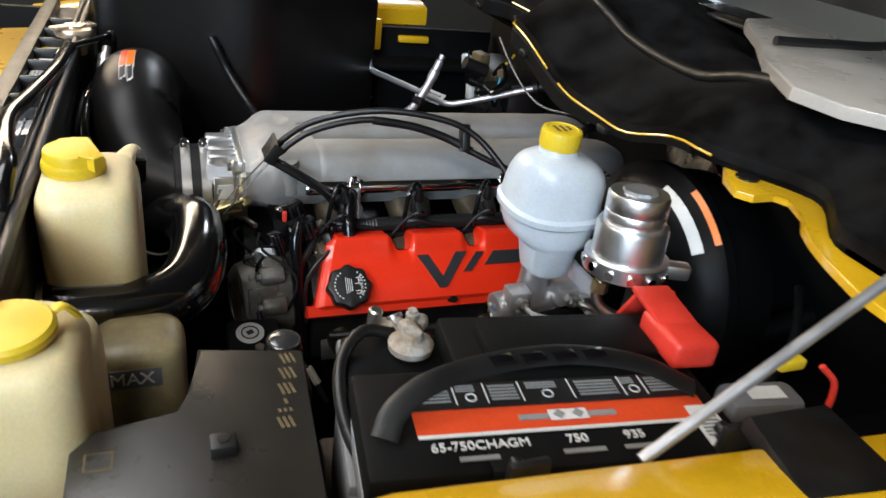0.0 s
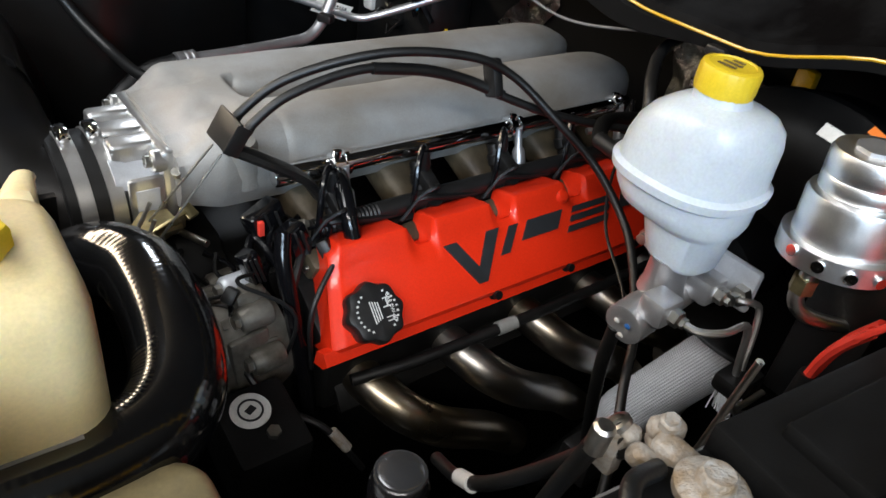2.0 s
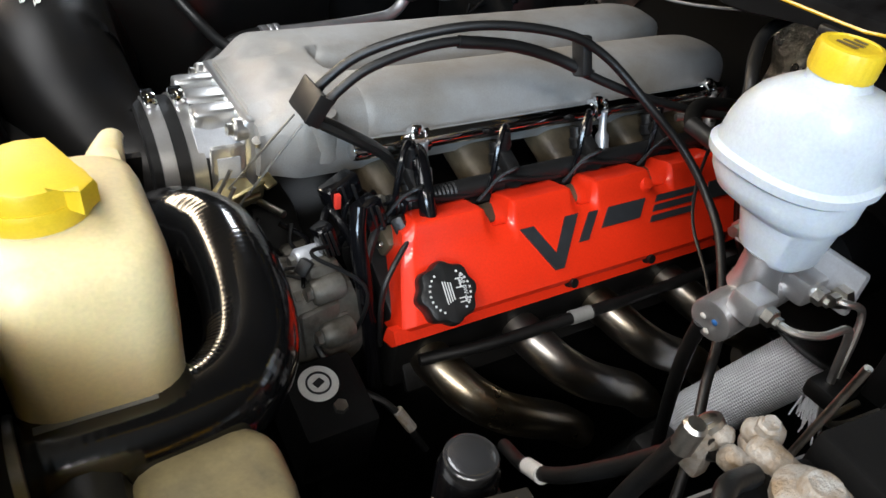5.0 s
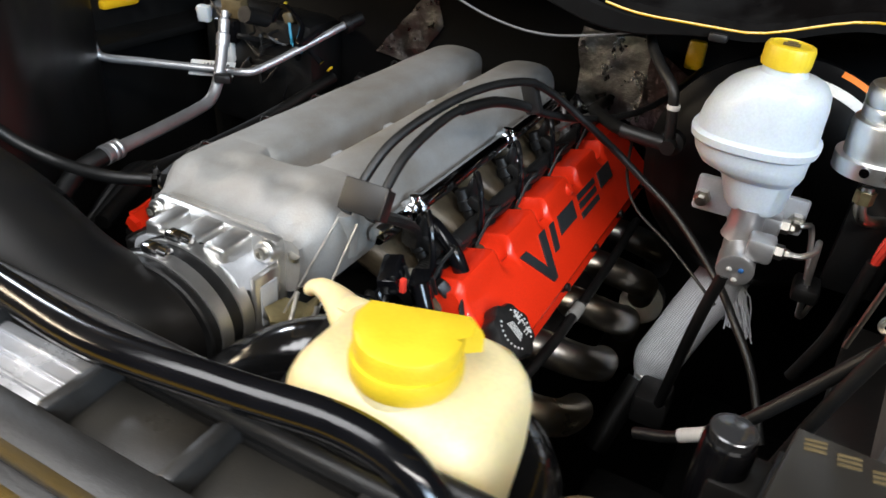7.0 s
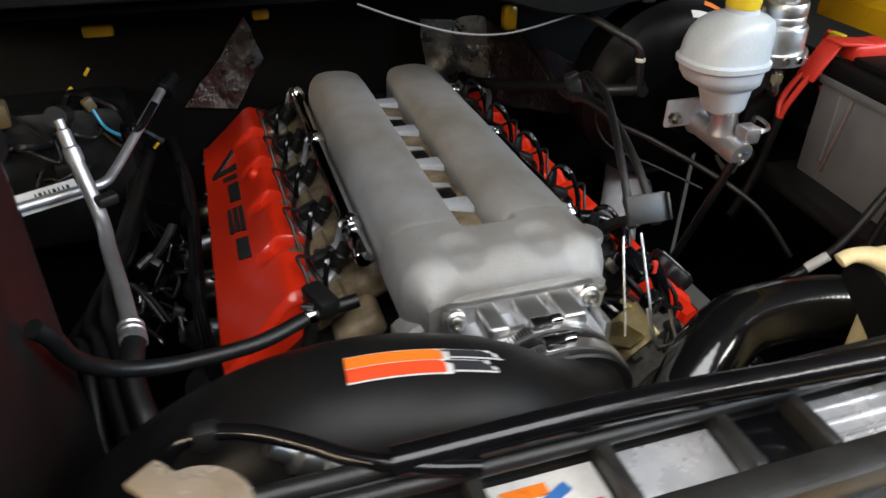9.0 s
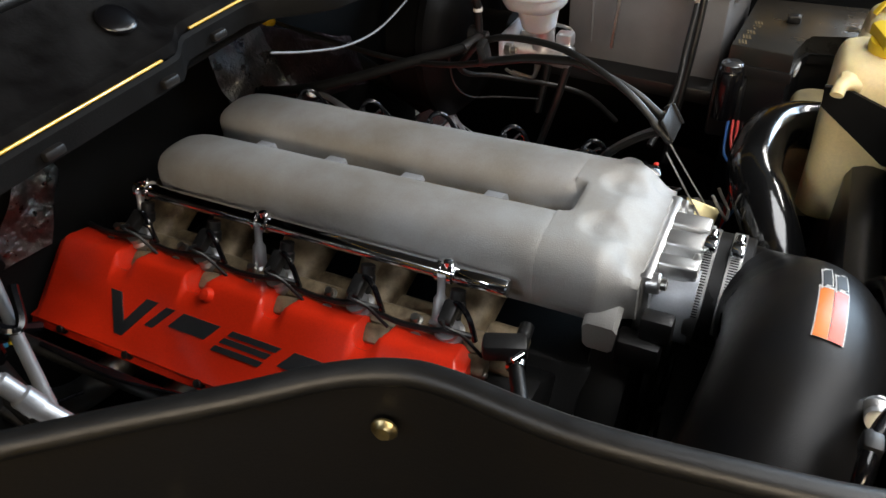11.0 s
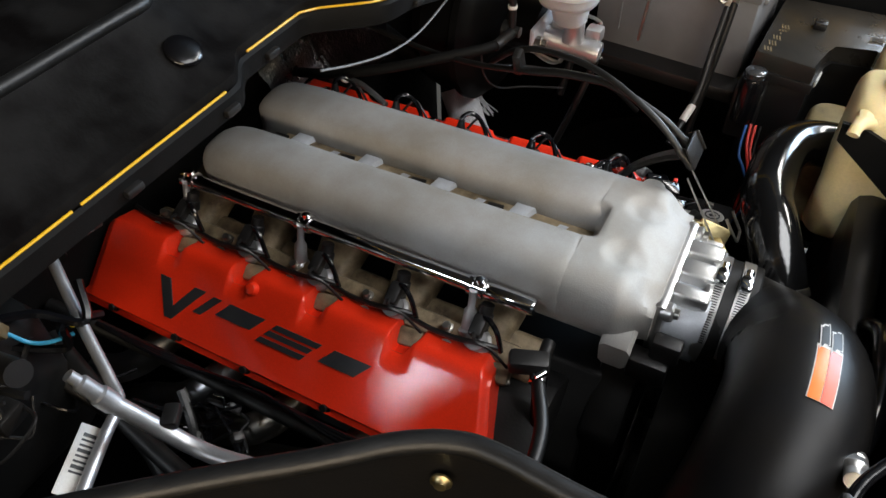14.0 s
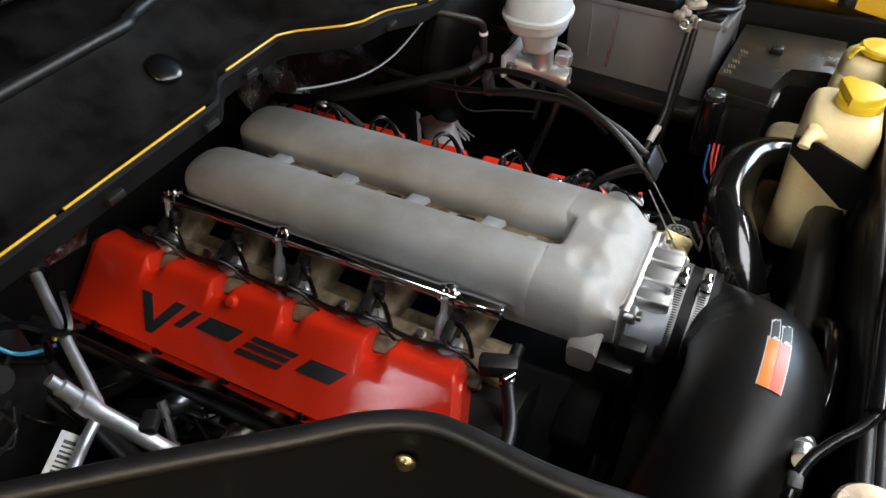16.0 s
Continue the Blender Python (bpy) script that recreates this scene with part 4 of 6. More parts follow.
# ---- fuel rails with injectors ----
def fuel_rail(side, x0, x1, fittings, label):
    rail = thing("fuel_rail", label, "fuel rail", (0.5 * (x0 + x1), side * 0.134, 1.07), "fuel rails")
    part("rail", turned([(0.0, 0), (0.009, 0.001), (0.0105, 0.004), (0.0105, 0.04), (0.0105, abs(x1 - x0) - 0.003), (0, abs(x1 - x0))], (x0, side * 0.134, 1.084), (-1, 0, 0), 18), "chrome", rail)
    part("rail_end", turned([(0.0, -0.002), (0.010, -0.001), (0.0115, 0.003), (0.0115, 0.062), (0.0100, 0.064)], (x0 + 0.002, side * 0.134, 1.084), (-1, 0, 0), 18), "chrome", rail, "chromed rail end")
    for x in fittings:
        for d in (-0.008, 0.008):
            part("fitting", turned([(0.0115, 0), (0.014, 0.001), (0.014, 0.006), (0.0115, 0.007)], (x + d, side * 0.134, 1.084), (-1, 0, 0), 18), "chrome", rail)
        part("bolt", turned([(0.006, 0), (0.006, 0.008), (0.004, 0.009), (0, 0.009)], (x, side * 0.134, 1.094), (0, 0, 1), 10), "chrome", rail)
        part("stand_off", turned([(0.005, -0.004), (0.005, 0.020), (0.0085, 0.026), (0.0095, 0.052), (0.013, 0.056), (0.013, 0.085)], (x - 0.004, side * 0.146, 1.082), (0, side * 0.28, -1), 14), "pipe_alu", rail, "grey tapered rail stand-off")
    for i in range(5):
        x = x0 - 0.055 - 0.121 * i
        base = Vector((x, side * 0.150, 1.060))
        way = Vector((0, side * 0.45, -0.9)).normalized()
        inj = part("injector", turned([(0.009, -0.012), (0.009, 0.0), (0.011, 0.002), (0.011, 0.014), (0.008, 0.016), (0.008, 0.034), (0.005, 0.05)], base, way, 14), "black_plastic", rail)
        part("connector", box(base + Vector((0.0, side * 0.022, -0.002)), (0.018, 0.030, 0.016), 0.004, (side * -25, 0, 0)), "black_plastic", inj)
        part("plug_lead", hose([base + Vector((0.03, side * 0.030, -0.020)), base + Vector((0.012, side * 0.038, -0.012)), base + Vector((-0.020, side * 0.040, -0.018)), base + Vector((-0.06, side * 0.036, -0.026)), base + Vector((-0.10, side * 0.028, -0.03))], 0.0036, 8, 6), "rubber", inj)
        dz, k = (0.0, 1.0) if side > 0 else (-0.026, 0.55)
        part("boot", turned([(0.0075, 0), (0.0085, 0.006), (0.0065, 0.014), (0.0045, 0.024), (0, 0.026)], (x, side * 0.160, 1.070 + dz), (0.1, side * 0.15, 1), 12), "rubber", inj)
        part("plug_wire", hose([(x + a, side * (0.162 + b * k), 1.086 + dz + c * k) for a, b, c in ((0, 0, 0), (0.003, 0.002, 0.012), (0.013, 0.009, 0.018), (0.024, 0.019, 0.006), (0.031, 0.027, -0.022), (0.034, 0.029, -0.050))], 0.0036, 8, 6), "black_gloss", inj)
        part("wire", hose([base + Vector((0, side * 0.036, 0)), base + Vector((0.012, side * 0.055, 0.012)), base + Vector((0.03, side * 0.05, 0.0)), base + Vector((0.05, side * 0.045, -0.03))], 0.0022, 6, 6), "rubber", inj)
    return rail


fuel_rail(1, -0.098, -0.66, (-0.171, -0.430, -0.63), "black fuel rail with chromed ends and fittings")
fuel_rail(-1, -0.146, -0.71, (-0.217, -0.482, -0.69), "black fuel rail with chromed ends and fittings")
loom = thing("wiring_loom", "black corrugated wiring loom along the valve cover", "wiring", (-0.4, 0.2, 1.0), "wiring looms")
part("conduit", hose([(-0.12, 0.176, 1.036), (-0.20, 0.177, 1.038), (-0.30, 0.177, 1.039), (-0.42, 0.177, 1.039), (-0.55, 0.178, 1.040), (-0.70, 0.179, 1.042), (-0.82, 0.185, 1.05)], 0.0105, 12, 34, ribs=0.09), "black_plastic", loom)
part("vent_tube", hose([(-0.165, 0.150, 1.080), (-0.158, 0.172, 1.078), (-0.150, 0.200, 1.060), (-0.150, 0.214, 1.035)], 0.0095, 12), "black_gloss", loom)
part("drop_hose", hose([(-0.075, 0.20, 1.06), (-0.068, 0.215, 1.03), (-0.070, 0.232, 0.98), (-0.075, 0.25, 0.90), (-0.08, 0.26, 0.82)], 0.009, 12), "black_gloss", loom)
for c, s in (((-0.066, 0.172, 1.066), (0.040, 0.022, 0.022)), ((-0.088, 0.196, 1.048), (0.026, 0.022, 0.030)), ((-0.045, 0.188, 1.02), (0.018, 0.02, 0.036))):
    plug = part("connector", box(c, s, 0.003, (10, 15, 20)), "black_gloss", loom)
    for k in (-1, 0, 1):
        part("rib", box((c[0] + 0.3 * k * s[0], c[1] + 0.5 * s[1], c[2]), (0.003, 0.004, s[2] * 0.9), 0.001, (10, 15, 20)), "black_plastic", plug)
random.seed(21)
for k in range(16):
    x, y, z = random.uniform(-0.13, 0.01), random.uniform(0.12, 0.225), random.uniform(0.96, 1.05)
    pts = [(x, y, z), (x + random.uniform(-0.03, 0.03), y + random.uniform(-0.02, 0.03), z + random.uniform(-0.03, 0.02)), (x + random.uniform(-0.05, 0.05), y + random.uniform(0.0, 0.05), z - random.uniform(0.02, 0.06)), (x + random.uniform(-0.04, 0.04), y + random.uniform(0.0, 0.05), z - random.uniform(0.08, 0.14))]
    part("lead", hose(pts, random.choice((0.0022, 0.003, 0.005)), 8, 6), random.choice(("black_gloss", "rubber", "black_gloss", "black_plastic")), loom)
    if k % 2:
        part("plug_body", box((x, y, z), (random.uniform(0.012, 0.022), 0.014, random.uniform(0.014, 0.024)), 0.003, (random.uniform(-40, 40), random.uniform(-40, 40), random.uniform(0, 90))), random.choice(("black_gloss", "black_plastic", "grimy_cast")), loom)
part("connector_lock", box((-0.055, 0.192, 1.066), (0.006, 0.006, 0.016), 0.001), "red_boot", loom)
loom = thing("wiring_loom", "black taped wiring loom below the valve cover", "wiring", (-0.4, -0.3, 0.9), "wiring looms")
part("conduit", hose([(-0.13, -0.31, 0.92), (-0.25, -0.330, 0.928), (-0.40, -0.335, 0.930), (-0.55, -0.335, 0.932), (-0.68, -0.34, 0.94), (-0.80, -0.36, 0.98)], 0.010, 10, 24, ribs=0.07), "rubber", loom)
for k in range(3):
    part("wire", hose([(-0.15, -0.31 - 0.006 * k, 0.944), (-0.30, -0.328 - 0.004 * k, 0.948 - 0.004 * k), (-0.45, -0.330, 0.946 + 0.004 * k), (-0.60, -0.338 - 0.003 * k, 0.95), (-0.72, -0.35, 0.97)], 0.0035, 8), "black_gloss", loom)
loom = thing("wiring_loom", "black wiring loom with a grey connector above the headers", "wiring", (-0.4, 0.3, 0.9), "wiring looms")
part("conduit", hose([(-0.11, 0.290, 0.914), (-0.20, 0.306, 0.922), (-0.33, 0.312, 0.927), (-0.45, 0.314, 0.930), (-0.60, 0.312, 0.932)], 0.007, 10, 12), "rubber", loom)
part("connector", rod((-0.295, 0.310, 0.9255), (-0.322, 0.312, 0.927), 0.0085), "grey_print", loom)


# ---- exhaust headers ----
def headers(side, off, label):
    pipes = thing("exhaust_header", label, "exhaust header", (-0.4, side * 0.32, 0.7), "exhaust headers")
    part("flange", box((-0.40 + off, side * 0.272, 0.885), (0.60, 0.010, 0.05), 0.003, (side * 35, 0, 0)), "dark_iron", pipes)
    for i in range(5):
        x = -0.132 - 0.121 * i + off
        part("primary_tube", hose([(x, side * 0.262, 0.893), (x - 0.008, side * 0.292, 0.889), (x - 0.026, side * 0.324, 0.874), (x - 0.060, side * 0.343, 0.850), (x - 0.102, side * 0.348, 0.824), (x - 0.15, side * 0.345, 0.790), (x - 0.21, side * 0.335, 0.73)], 0.0235, 20, 8), "header", pipes)
    part("collector", hose([(-0.70, side * 0.34, 0.72), (-0.80, side * 0.33, 0.66), (-0.81, side * 0.3, 0.5)], 0.04, 20), "header", pipes)


headers(1, 0.0, "heat-tinted steel exhaust header with curved tubes")
headers(-1, -0.050, "heat-tinted steel exhaust header with curved tubes")

# ---- black intake elbow ----
elbow = thing("intake_elbow", "satin black moulded intake elbow with an orange logo", "intake tube", (0.12, -0.2, 1.0))
TUBE = [(0.052, 0.0, 1.036), (0.085, 0.0, 1.034), (0.116, -0.010, 1.040), (0.140, -0.052, 1.066), (0.150, -0.115, 1.106), (0.149, -0.19, 1.124), (0.140, -0.265, 1.110), (0.122, -0.335, 1.060), (0.10, -0.39, 0.99), (0.09, -0.44, 0.92)]
bm = hose(TUBE, lambda s: 0.0615 + 0.0105 * smoothstep(0.10, 0.45, s), 36, 10)
for v in bm.verts:
    if v.co.y > -0.09:
        v.co.y = 0.005 + (v.co.y - 0.005) * (1 + 0.20 * (1 - smoothstep(0.085, 0.125, v.co.x)))
part("tube", bm, "tube_plastic", elbow)
part("coupler", oval(0.075, 0.0610, 0.004, 1.038, ((0.034, 0.0), (0.035, 0.001), (0.092, 0.001), (0.094, -0.001))), "rubber", elbow, "black rubber coupler")
for x in (0.047, 0.076):
    c = part("hose_clamp", oval(0.0765, 0.0625, 0.004, 1.038, ((x - 0.0075, 0.0), (x - 0.007, 0.0013), (x + 0.007, 0.0013), (x + 0.0075, 0.0))), "machined", elbow, "stainless worm-drive hose clamp")
    for k in range(26):
        a = radians(100 + k * 2.6)
        lean = math.degrees(math.atan2(0.0638 * math.cos(a), -0.0778 * math.sin(a)))
        part("thread", box((x, 0.004 + 0.0781 * math.cos(a), 1.038 + 0.0641 * math.sin(a)), (0.009, 0.0013, 0.0006), 0, (lean, 0, 0)), "dark_iron", c)
    part("screw_housing", box((x, -0.004, 1.1055), (0.014, 0.022, 0.010), 0.003), "chrome", c)
    part("screw", turned([(0.006, 0), (0.006, 0.010), (0.004, 0.011), (0, 0.011)], (x, 0.006, 1.107), (0, 1, 0), 12), "chrome", c)


def tube_point(y_along, angle, lift=0.0006):
    """A place on the elbow's skin: along its run (share of y) and round it."""
    line = smooth_path(TUBE, 20)
    i = min(range(len(line)), key=lambda k: abs(line[k].y - y_along) + (10 if k < 40 else 0))
    way = (line[i + 1] - line[i - 1]).normalized()
    side = Vector((1, 0, 0)) - way * way.x
    side.normalize()
    up = side.cross(way)
    if up.z < 0:
        up = -up
    r = 0.072 + lift
    return line[i] + up * (r * math.cos(angle)) + side * (r * math.sin(angle))


def skin_patch(y0, y1, a0, a1, material, name, lift=0.0008, ny=8, na=5, parent=None, slant=0.0):
    bm = bmesh.new()
    g0 = []
    for i in range(ny + 1):
        g0.append([bm.verts.new(tube_point(y0 + (y1 - y0) * i / ny + slant * j / na, a0 + (a1 - a0) * j / na, lift)) for j in range(na + 1)])
    for i in range(ny):
        for j in range(na):
            bm.faces.new((g0[i][j], g0[i + 1][j], g0[i + 1][j + 1], g0[i][j + 1]))
    return part(name, bm, material, parent or elbow)


logo = skin_patch(-0.206, -0.152, -0.055, 0.285, "white", "logo", 0.0006)
tagged(logo, "orange and red logo panel with white edge")
skin_patch(-0.204, -0.154, -0.04, 0.108, "label_orange", "logo_field", 0.0012, parent=logo)
skin_patch(-0.204, -0.154, 0.118, 0.27, "label_red", "logo_field", 0.0012, parent=logo)
skin_patch(-0.158, -0.126, -0.03, 0.10, "white", "logo_shape", 0.0016, parent=logo, slant=0.006)
skin_patch(-0.156, -0.129, -0.015, 0.085, "badge", "logo_shape", 0.0022, parent=logo, slant=0.006)
skin_patch(-0.158, -0.130, 0.12, 0.27, "white", "logo_shape", 0.0016, parent=logo, slant=0.006)
skin_patch(-0.156, -0.133, 0.135, 0.255, "badge", "logo_shape", 0.0022, parent=logo, slant=0.006)

# heat shield wall round the air filter
SH = [(-0.42, -0.70), (-0.32, -0.615), (-0.235, -0.545), (-0.172, -0.496), (-0.127, -0.459), (-0.090, -0.440), (-0.055, -0.436), (0.027, -0.440), (0.14, -0.428), (0.20, -0.42), (0.225, -0.45), (0.225, -0.60)]
shield = thing("air_box_shield", "black sheet metal air filter shield with a rubber edge", "heat shield", (-0.05, -0.46, 0.8))
run = smooth_path([(x, y, 0) for x, y in SH], 6)
bm = loft([[(p.x, p.y, z) for z in (0.80, 1.292)] + [(p.x - 0.002, p.y - 0.003, z) for z in (1.292, 0.80)] for p in run])
part("wall", bm, "black_paint", shield)
part("edge_trim", hose([(x, y, 1.292) for x, y in SH], 0.009, 12, 8), "rubber", shield, "thick black rubber edge trim")
for x, y, z in ((-0.099, -0.452, 1.247), (0.10, -0.442, 1.20), (-0.22, -0.540, 1.19)):
    part("screw", turned([(0.009, 0), (0.009, 0.002), (0.006, 0.004), (0.005, 0.006), (0, 0.006)], (x, y, z), (0.25 if x < 0 else 0, -1, 0.15), 14), "brass", shield)
filt = thing("air_filter", "dark pleated cone air filter", "air filter", (0.08, -0.5, 0.8))
part("cone", turned([(0.075, 0), (0.085, 0.01), (0.085, 0.03), (0.07, 0.16), (0.05, 0.17), (0, 0.17)], (0.09, -0.45, 0.92), (-0.05, -0.6, -0.6), 40, lobes=20, lobe=0.02), "dark_iron", filt)


# ---- brake master cylinder and booster ----
booster = thing("brake_booster", "large round black brake booster with stickers", "brake booster", (-0.5, 0.478, 0.95))
part("shell", turned([(0.030, 0.064), (0.044, 0.060), (0.046, 0.002), (0.10, -0.004), (0.128, -0.012), (0.142, -0.026), (0.149, -0.036), (0.158, -0.042), (0.158, -0.055), (0.150, -0.060), (0.145, -0.12), (0.1, -0.16), (0.0, -0.16)], (-0.445, 0.478, 1.10), (1, 0, 0), 56), "booster_black", booster)
for r0, r1, x0, x1, a0, a1, mt, nm in ((0.1330, 0.1425, -0.4615, -0.4715, 4, 46, "white", "sticker"), (0.1515, 0.1575, -0.4815, -0.4865, 16, 44, "label_orange", "stripe")):
    rows = []
    for k in range(13):
        a = radians(a0 + (a1 - a0) * k / 12)
        rows.append([(x, 0.478 + r * math.sin(a), 1.10 + r * math.cos(a)) for x, r in ((x0, r0), (x1, r1), (x1 - 0.003, r1), (x0 - 0.003, r0))])
    part(nm, loft(rows), mt, booster)
part("check_valve", turned([(0.016, 0), (0.016, 0.012), (0.009, 0.014), (0.009, 0.03), (0, 0.03)], (-0.412, 0.362, 1.148), (1, 0, 0), 16), "black_plastic", booster)
part("valve_pipe", rod((-0.395, 0.355, 1.148), (-0.40, 0.30, 1.150), 0.009), "black_plastic", booster)
part("vacuum_hose", hose([(-0.40, 0.305, 1.150), (-0.42, 0.284, 1.147), (-0.47, 0.252, 1.138), (-0.55, 0.222, 1.115), (-0.66, 0.20, 1.085), (-0.80, 0.19, 1.06)], 0.0085, 12, ribs=0.06), "matte_black", booster)
part("vacuum_hose", hose([(-0.396, 0.360, 1.155), (-0.395, 0.356, 1.19), (-0.398, 0.350, 1.215), (-0.425, 0.325, 1.232), (-0.47, 0.30, 1.245), (-0.58, 0.27, 1.25)], 0.0065, 10), "rubber", booster)
part("hose_band", turned([(0.0075, 0), (0.008, 0.001), (0.008, 0.005), (0.0075, 0.006)], (-0.395, 0.356, 1.192), (0, 0, 1), 14), "white", booster)

master = thing("brake_master_cylinder", "cast aluminium brake master cylinder with milky reservoir", "brake cylinder", (-0.31, 0.46, 1.06))
part("cylinder", turned([(0.0, 0.002), (0.016, 0.0), (0.0195, 0.0015), (0.0200, 0.004), (0.0200, 0.03), (0.019, 0.034), (0.019, 0.10), (0.022, 0.11), (0.022, 0.135)], (-0.270, 0.479, 1.074), (-1, -0.06, 0.13), 28), "pipe_alu", master)
part("neck", turned([(0.022, 0), (0.019, 0.012), (0.018, 0.034), (0.021, 0.040)], (-0.322, 0.473, 1.092), (0, 0, 1), 24), "pipe_alu", master)
part("flange", box((-0.378, 0.470, 1.108), (0.010, 0.125, 0.046), 0.005, (0, 0, 0)), "bright_cast", master)
for y in (0.418, 0.524):
    part("flange_nut", turned([(0.010, 0), (0.010, 0.010), (0.006, 0.011), (0.006, 0.02), (0, 0.02)], (-0.373, y, 1.105), (1, 0, 0), 6), "zinc", master)
for x in (-0.290, -0.356):
    port = part("port", box((x, 0.496, 1.101), (0.030, 0.028, 0.026), 0.005), "pipe_alu", master)
    part("nut", turned([(0.0085, 0), (0.0085, 0.010), (0.0055, 0.012), (0.0055, 0.016)], (x, 0.508, 1.1015), (0, 1, 0), 6), "zinc", port)
part("brake_line", hose([(-0.290, 0.515, 1.1015), (-0.292, 0.535, 1.102), (-0.312, 0.548, 1.102), (-0.338, 0.551, 1.102), (-0.346, 0.553, 1.090), (-0.352, 0.556, 1.05), (-0.365, 0.560, 1.00), (-0.378, 0.562, 0.985), (-0.42, 0.565, 0.99)], 0.0034, 8), "machined", master)
part("brake_line", hose([(-0.356, 0.515, 1.1015), (-0.362, 0.532, 1.106), (-0.376, 0.541, 1.100), (-0.374, 0.548, 1.075), (-0.366, 0.555, 1.04), (-0.372, 0.562, 0.99), (-0.40, 0.57, 0.975), (-0.44, 0.58, 0.985)], 0.0034, 8), "machined", master)
part("line_clip", box((-0.362, 0.558, 1.030), (0.045, 0.03, 0.020), 0.006), "rubber", master)
for a, b, mt in ((0.006, 0.004, "blue_print"), (-0.006, 0.002, "white"), (0.002, -0.009, "white")):
    part("paint_dab", turned([(0.0032, 0), (0.002, 0.0008), (0, 0.001)], (-0.2685, 0.479 + a, 1.074 + b), (1, 0.06, -0.13), 10), mt, master)
# reservoir: a funnel-like foot, a broad rim and a domed top leaning to the cap
rows = []
for z, cy, rx, ry in ((1.126, 0.474, 0.024, 0.026), (1.132, 0.474, 0.029, 0.031), (1.164, 0.470, 0.034, 0.039), (1.169, 0.466, 0.041, 0.046), (1.176, 0.460, 0.050, 0.054), (1.187, 0.456, 0.053, 0.058), (1.198, 0.455, 0.055, 0.060),
                      (1.2015, 0.455, 0.060, 0.0645), (1.209, 0.455, 0.061, 0.0655), (1.2125, 0.455, 0.0565, 0.061), (1.230, 0.456, 0.0555, 0.0592), (1.246, 0.459, 0.0545, 0.0560), (1.259, 0.463, 0.0505, 0.0500), (1.268, 0.466, 0.0440, 0.0415),
                      (1.2735, 0.466, 0.034, 0.033), (1.277, 0.464, 0.0225, 0.0225), (1.284, 0.462, 0.0210, 0.0210), (1.292, 0.462, 0.0210, 0.0210)):
    cx = -0.332 + 0.008 * smoothstep(1.25, 1.28, z)
    ring = []
    for i in range(48):
        a = 2 * math.pi * i / 48
        c, s = math.cos(a), math.sin(a)
        e = 0.8
        ring.append((cx + rx * math.copysign(abs(c) ** e, c), cy + ry * math.copysign(abs(s) ** e, s), z))
    rows.append(ring)
res = part("reservoir", loft(rows), "milky", master, "milky white plastic fluid reservoir with a yellow cap")
part("cap", turned([(0.0205, -0.013), (0.0232, -0.012), (0.0238, -0.009), (0.0238, 0.006), (0.0225, 0.0090), (0.0185, 0.0100), (0.018, 0.0090), (0, 0.0090)], (-0.324, 0.462, 1.2955), (0.02, 0.04, 1), 72, lobes=24, lobe=0.012), "yellow_cap", res, "ribbed yellow cap")
for i in range(3):
    part("cap_print", box((-0.324 + 0.008 * (i - 1), 0.462, 1.3056), (0.003, 0.016 - 0.006 * (i == 0), 0.0006), 0), "gold_print", res)

# polished fluid canister
can = thing("fluid_canister", "polished aluminium power steering canister in a ring bracket", "fluid reservoir", (-0.362, 0.578, 1.16))
axis = (0.02, -0.06, 1)
part("body", turned([(0.034, 0), (0.0415, 0.003), (0.0415, 0.010), (0.039, 0.012), (0.039, 0.052), (0.0375, 0.056), (0.033, 0.058)], (-0.366, 0.580, 1.186), axis, 48), "brushed", can)
part("cap", turned([(0.0315, 0), (0.033, 0.002), (0.033, 0.012), (0.0318, 0.014), (0.033, 0.016), (0.033, 0.030), (0.031, 0.034), (0.0, 0.034)], (-0.3648, 0.5765, 1.243), axis, 48), "brushed", can)
part("cap_hexagon", turned([(0.019, 0), (0.018, 0.004), (0, 0.004)], (-0.364, 0.5745, 1.276), axis, 8), "pipe_alu", can)
ring_ob = part("ring_bracket", turned([(0.0420, 0), (0.0460, 0.001), (0.0460, 0.018), (0.0420, 0.019)], (-0.366, 0.580, 1.186), axis, 48), "brushed", can)
part("bracket_ear", box((-0.412, 0.604, 1.195), (0.036, 0.018, 0.018), 0.004, (0, 0, -20)), "machined", ring_ob)
for k in range(7):
    a = radians(-20 + 28 * k)
    part("screw", turned([(0.005, 0), (0.005, 0.003), (0, 0.003)], (-0.366 + 0.0455 * math.cos(a), 0.580 + 0.0455 * math.sin(a), 1.196), (math.cos(a), math.sin(a), 0), 10), "chrome", ring_ob)
part("outlet", hose([(-0.345, 0.575, 1.174), (-0.343, 0.575, 1.150), (-0.352, 0.585, 1.135), (-0.385, 0.605, 1.125), (-0.43, 0.62, 1.12)], 0.0065, 10), "zinc", can)
part("outlet_nut", turned([(0.010, 0), (0.010, 0.014)], (-0.345, 0.575, 1.156), (0, 0, 1), 6), "brass", can)
part("bracket_leg", box((-0.39, 0.60, 1.10), (0.012, 0.06, 0.15), 0.004), "black_paint", can)

# ---- battery ----
battery = thing("car_battery", "grey and black car battery with a red label", "battery", (-0.19, 0.71, 1.0))
TB = Matrix.Translation((-0.178, 0.738, -0.011)) @ Matrix.Rotation(radians(-6.5), 4, "Z")


def bpart(name, bm, material, parent=None, label=""):
    bmesh.ops.transform(bm, matrix=TB, verts=bm.verts)
    return part(name, bm, material, parent or battery, label)


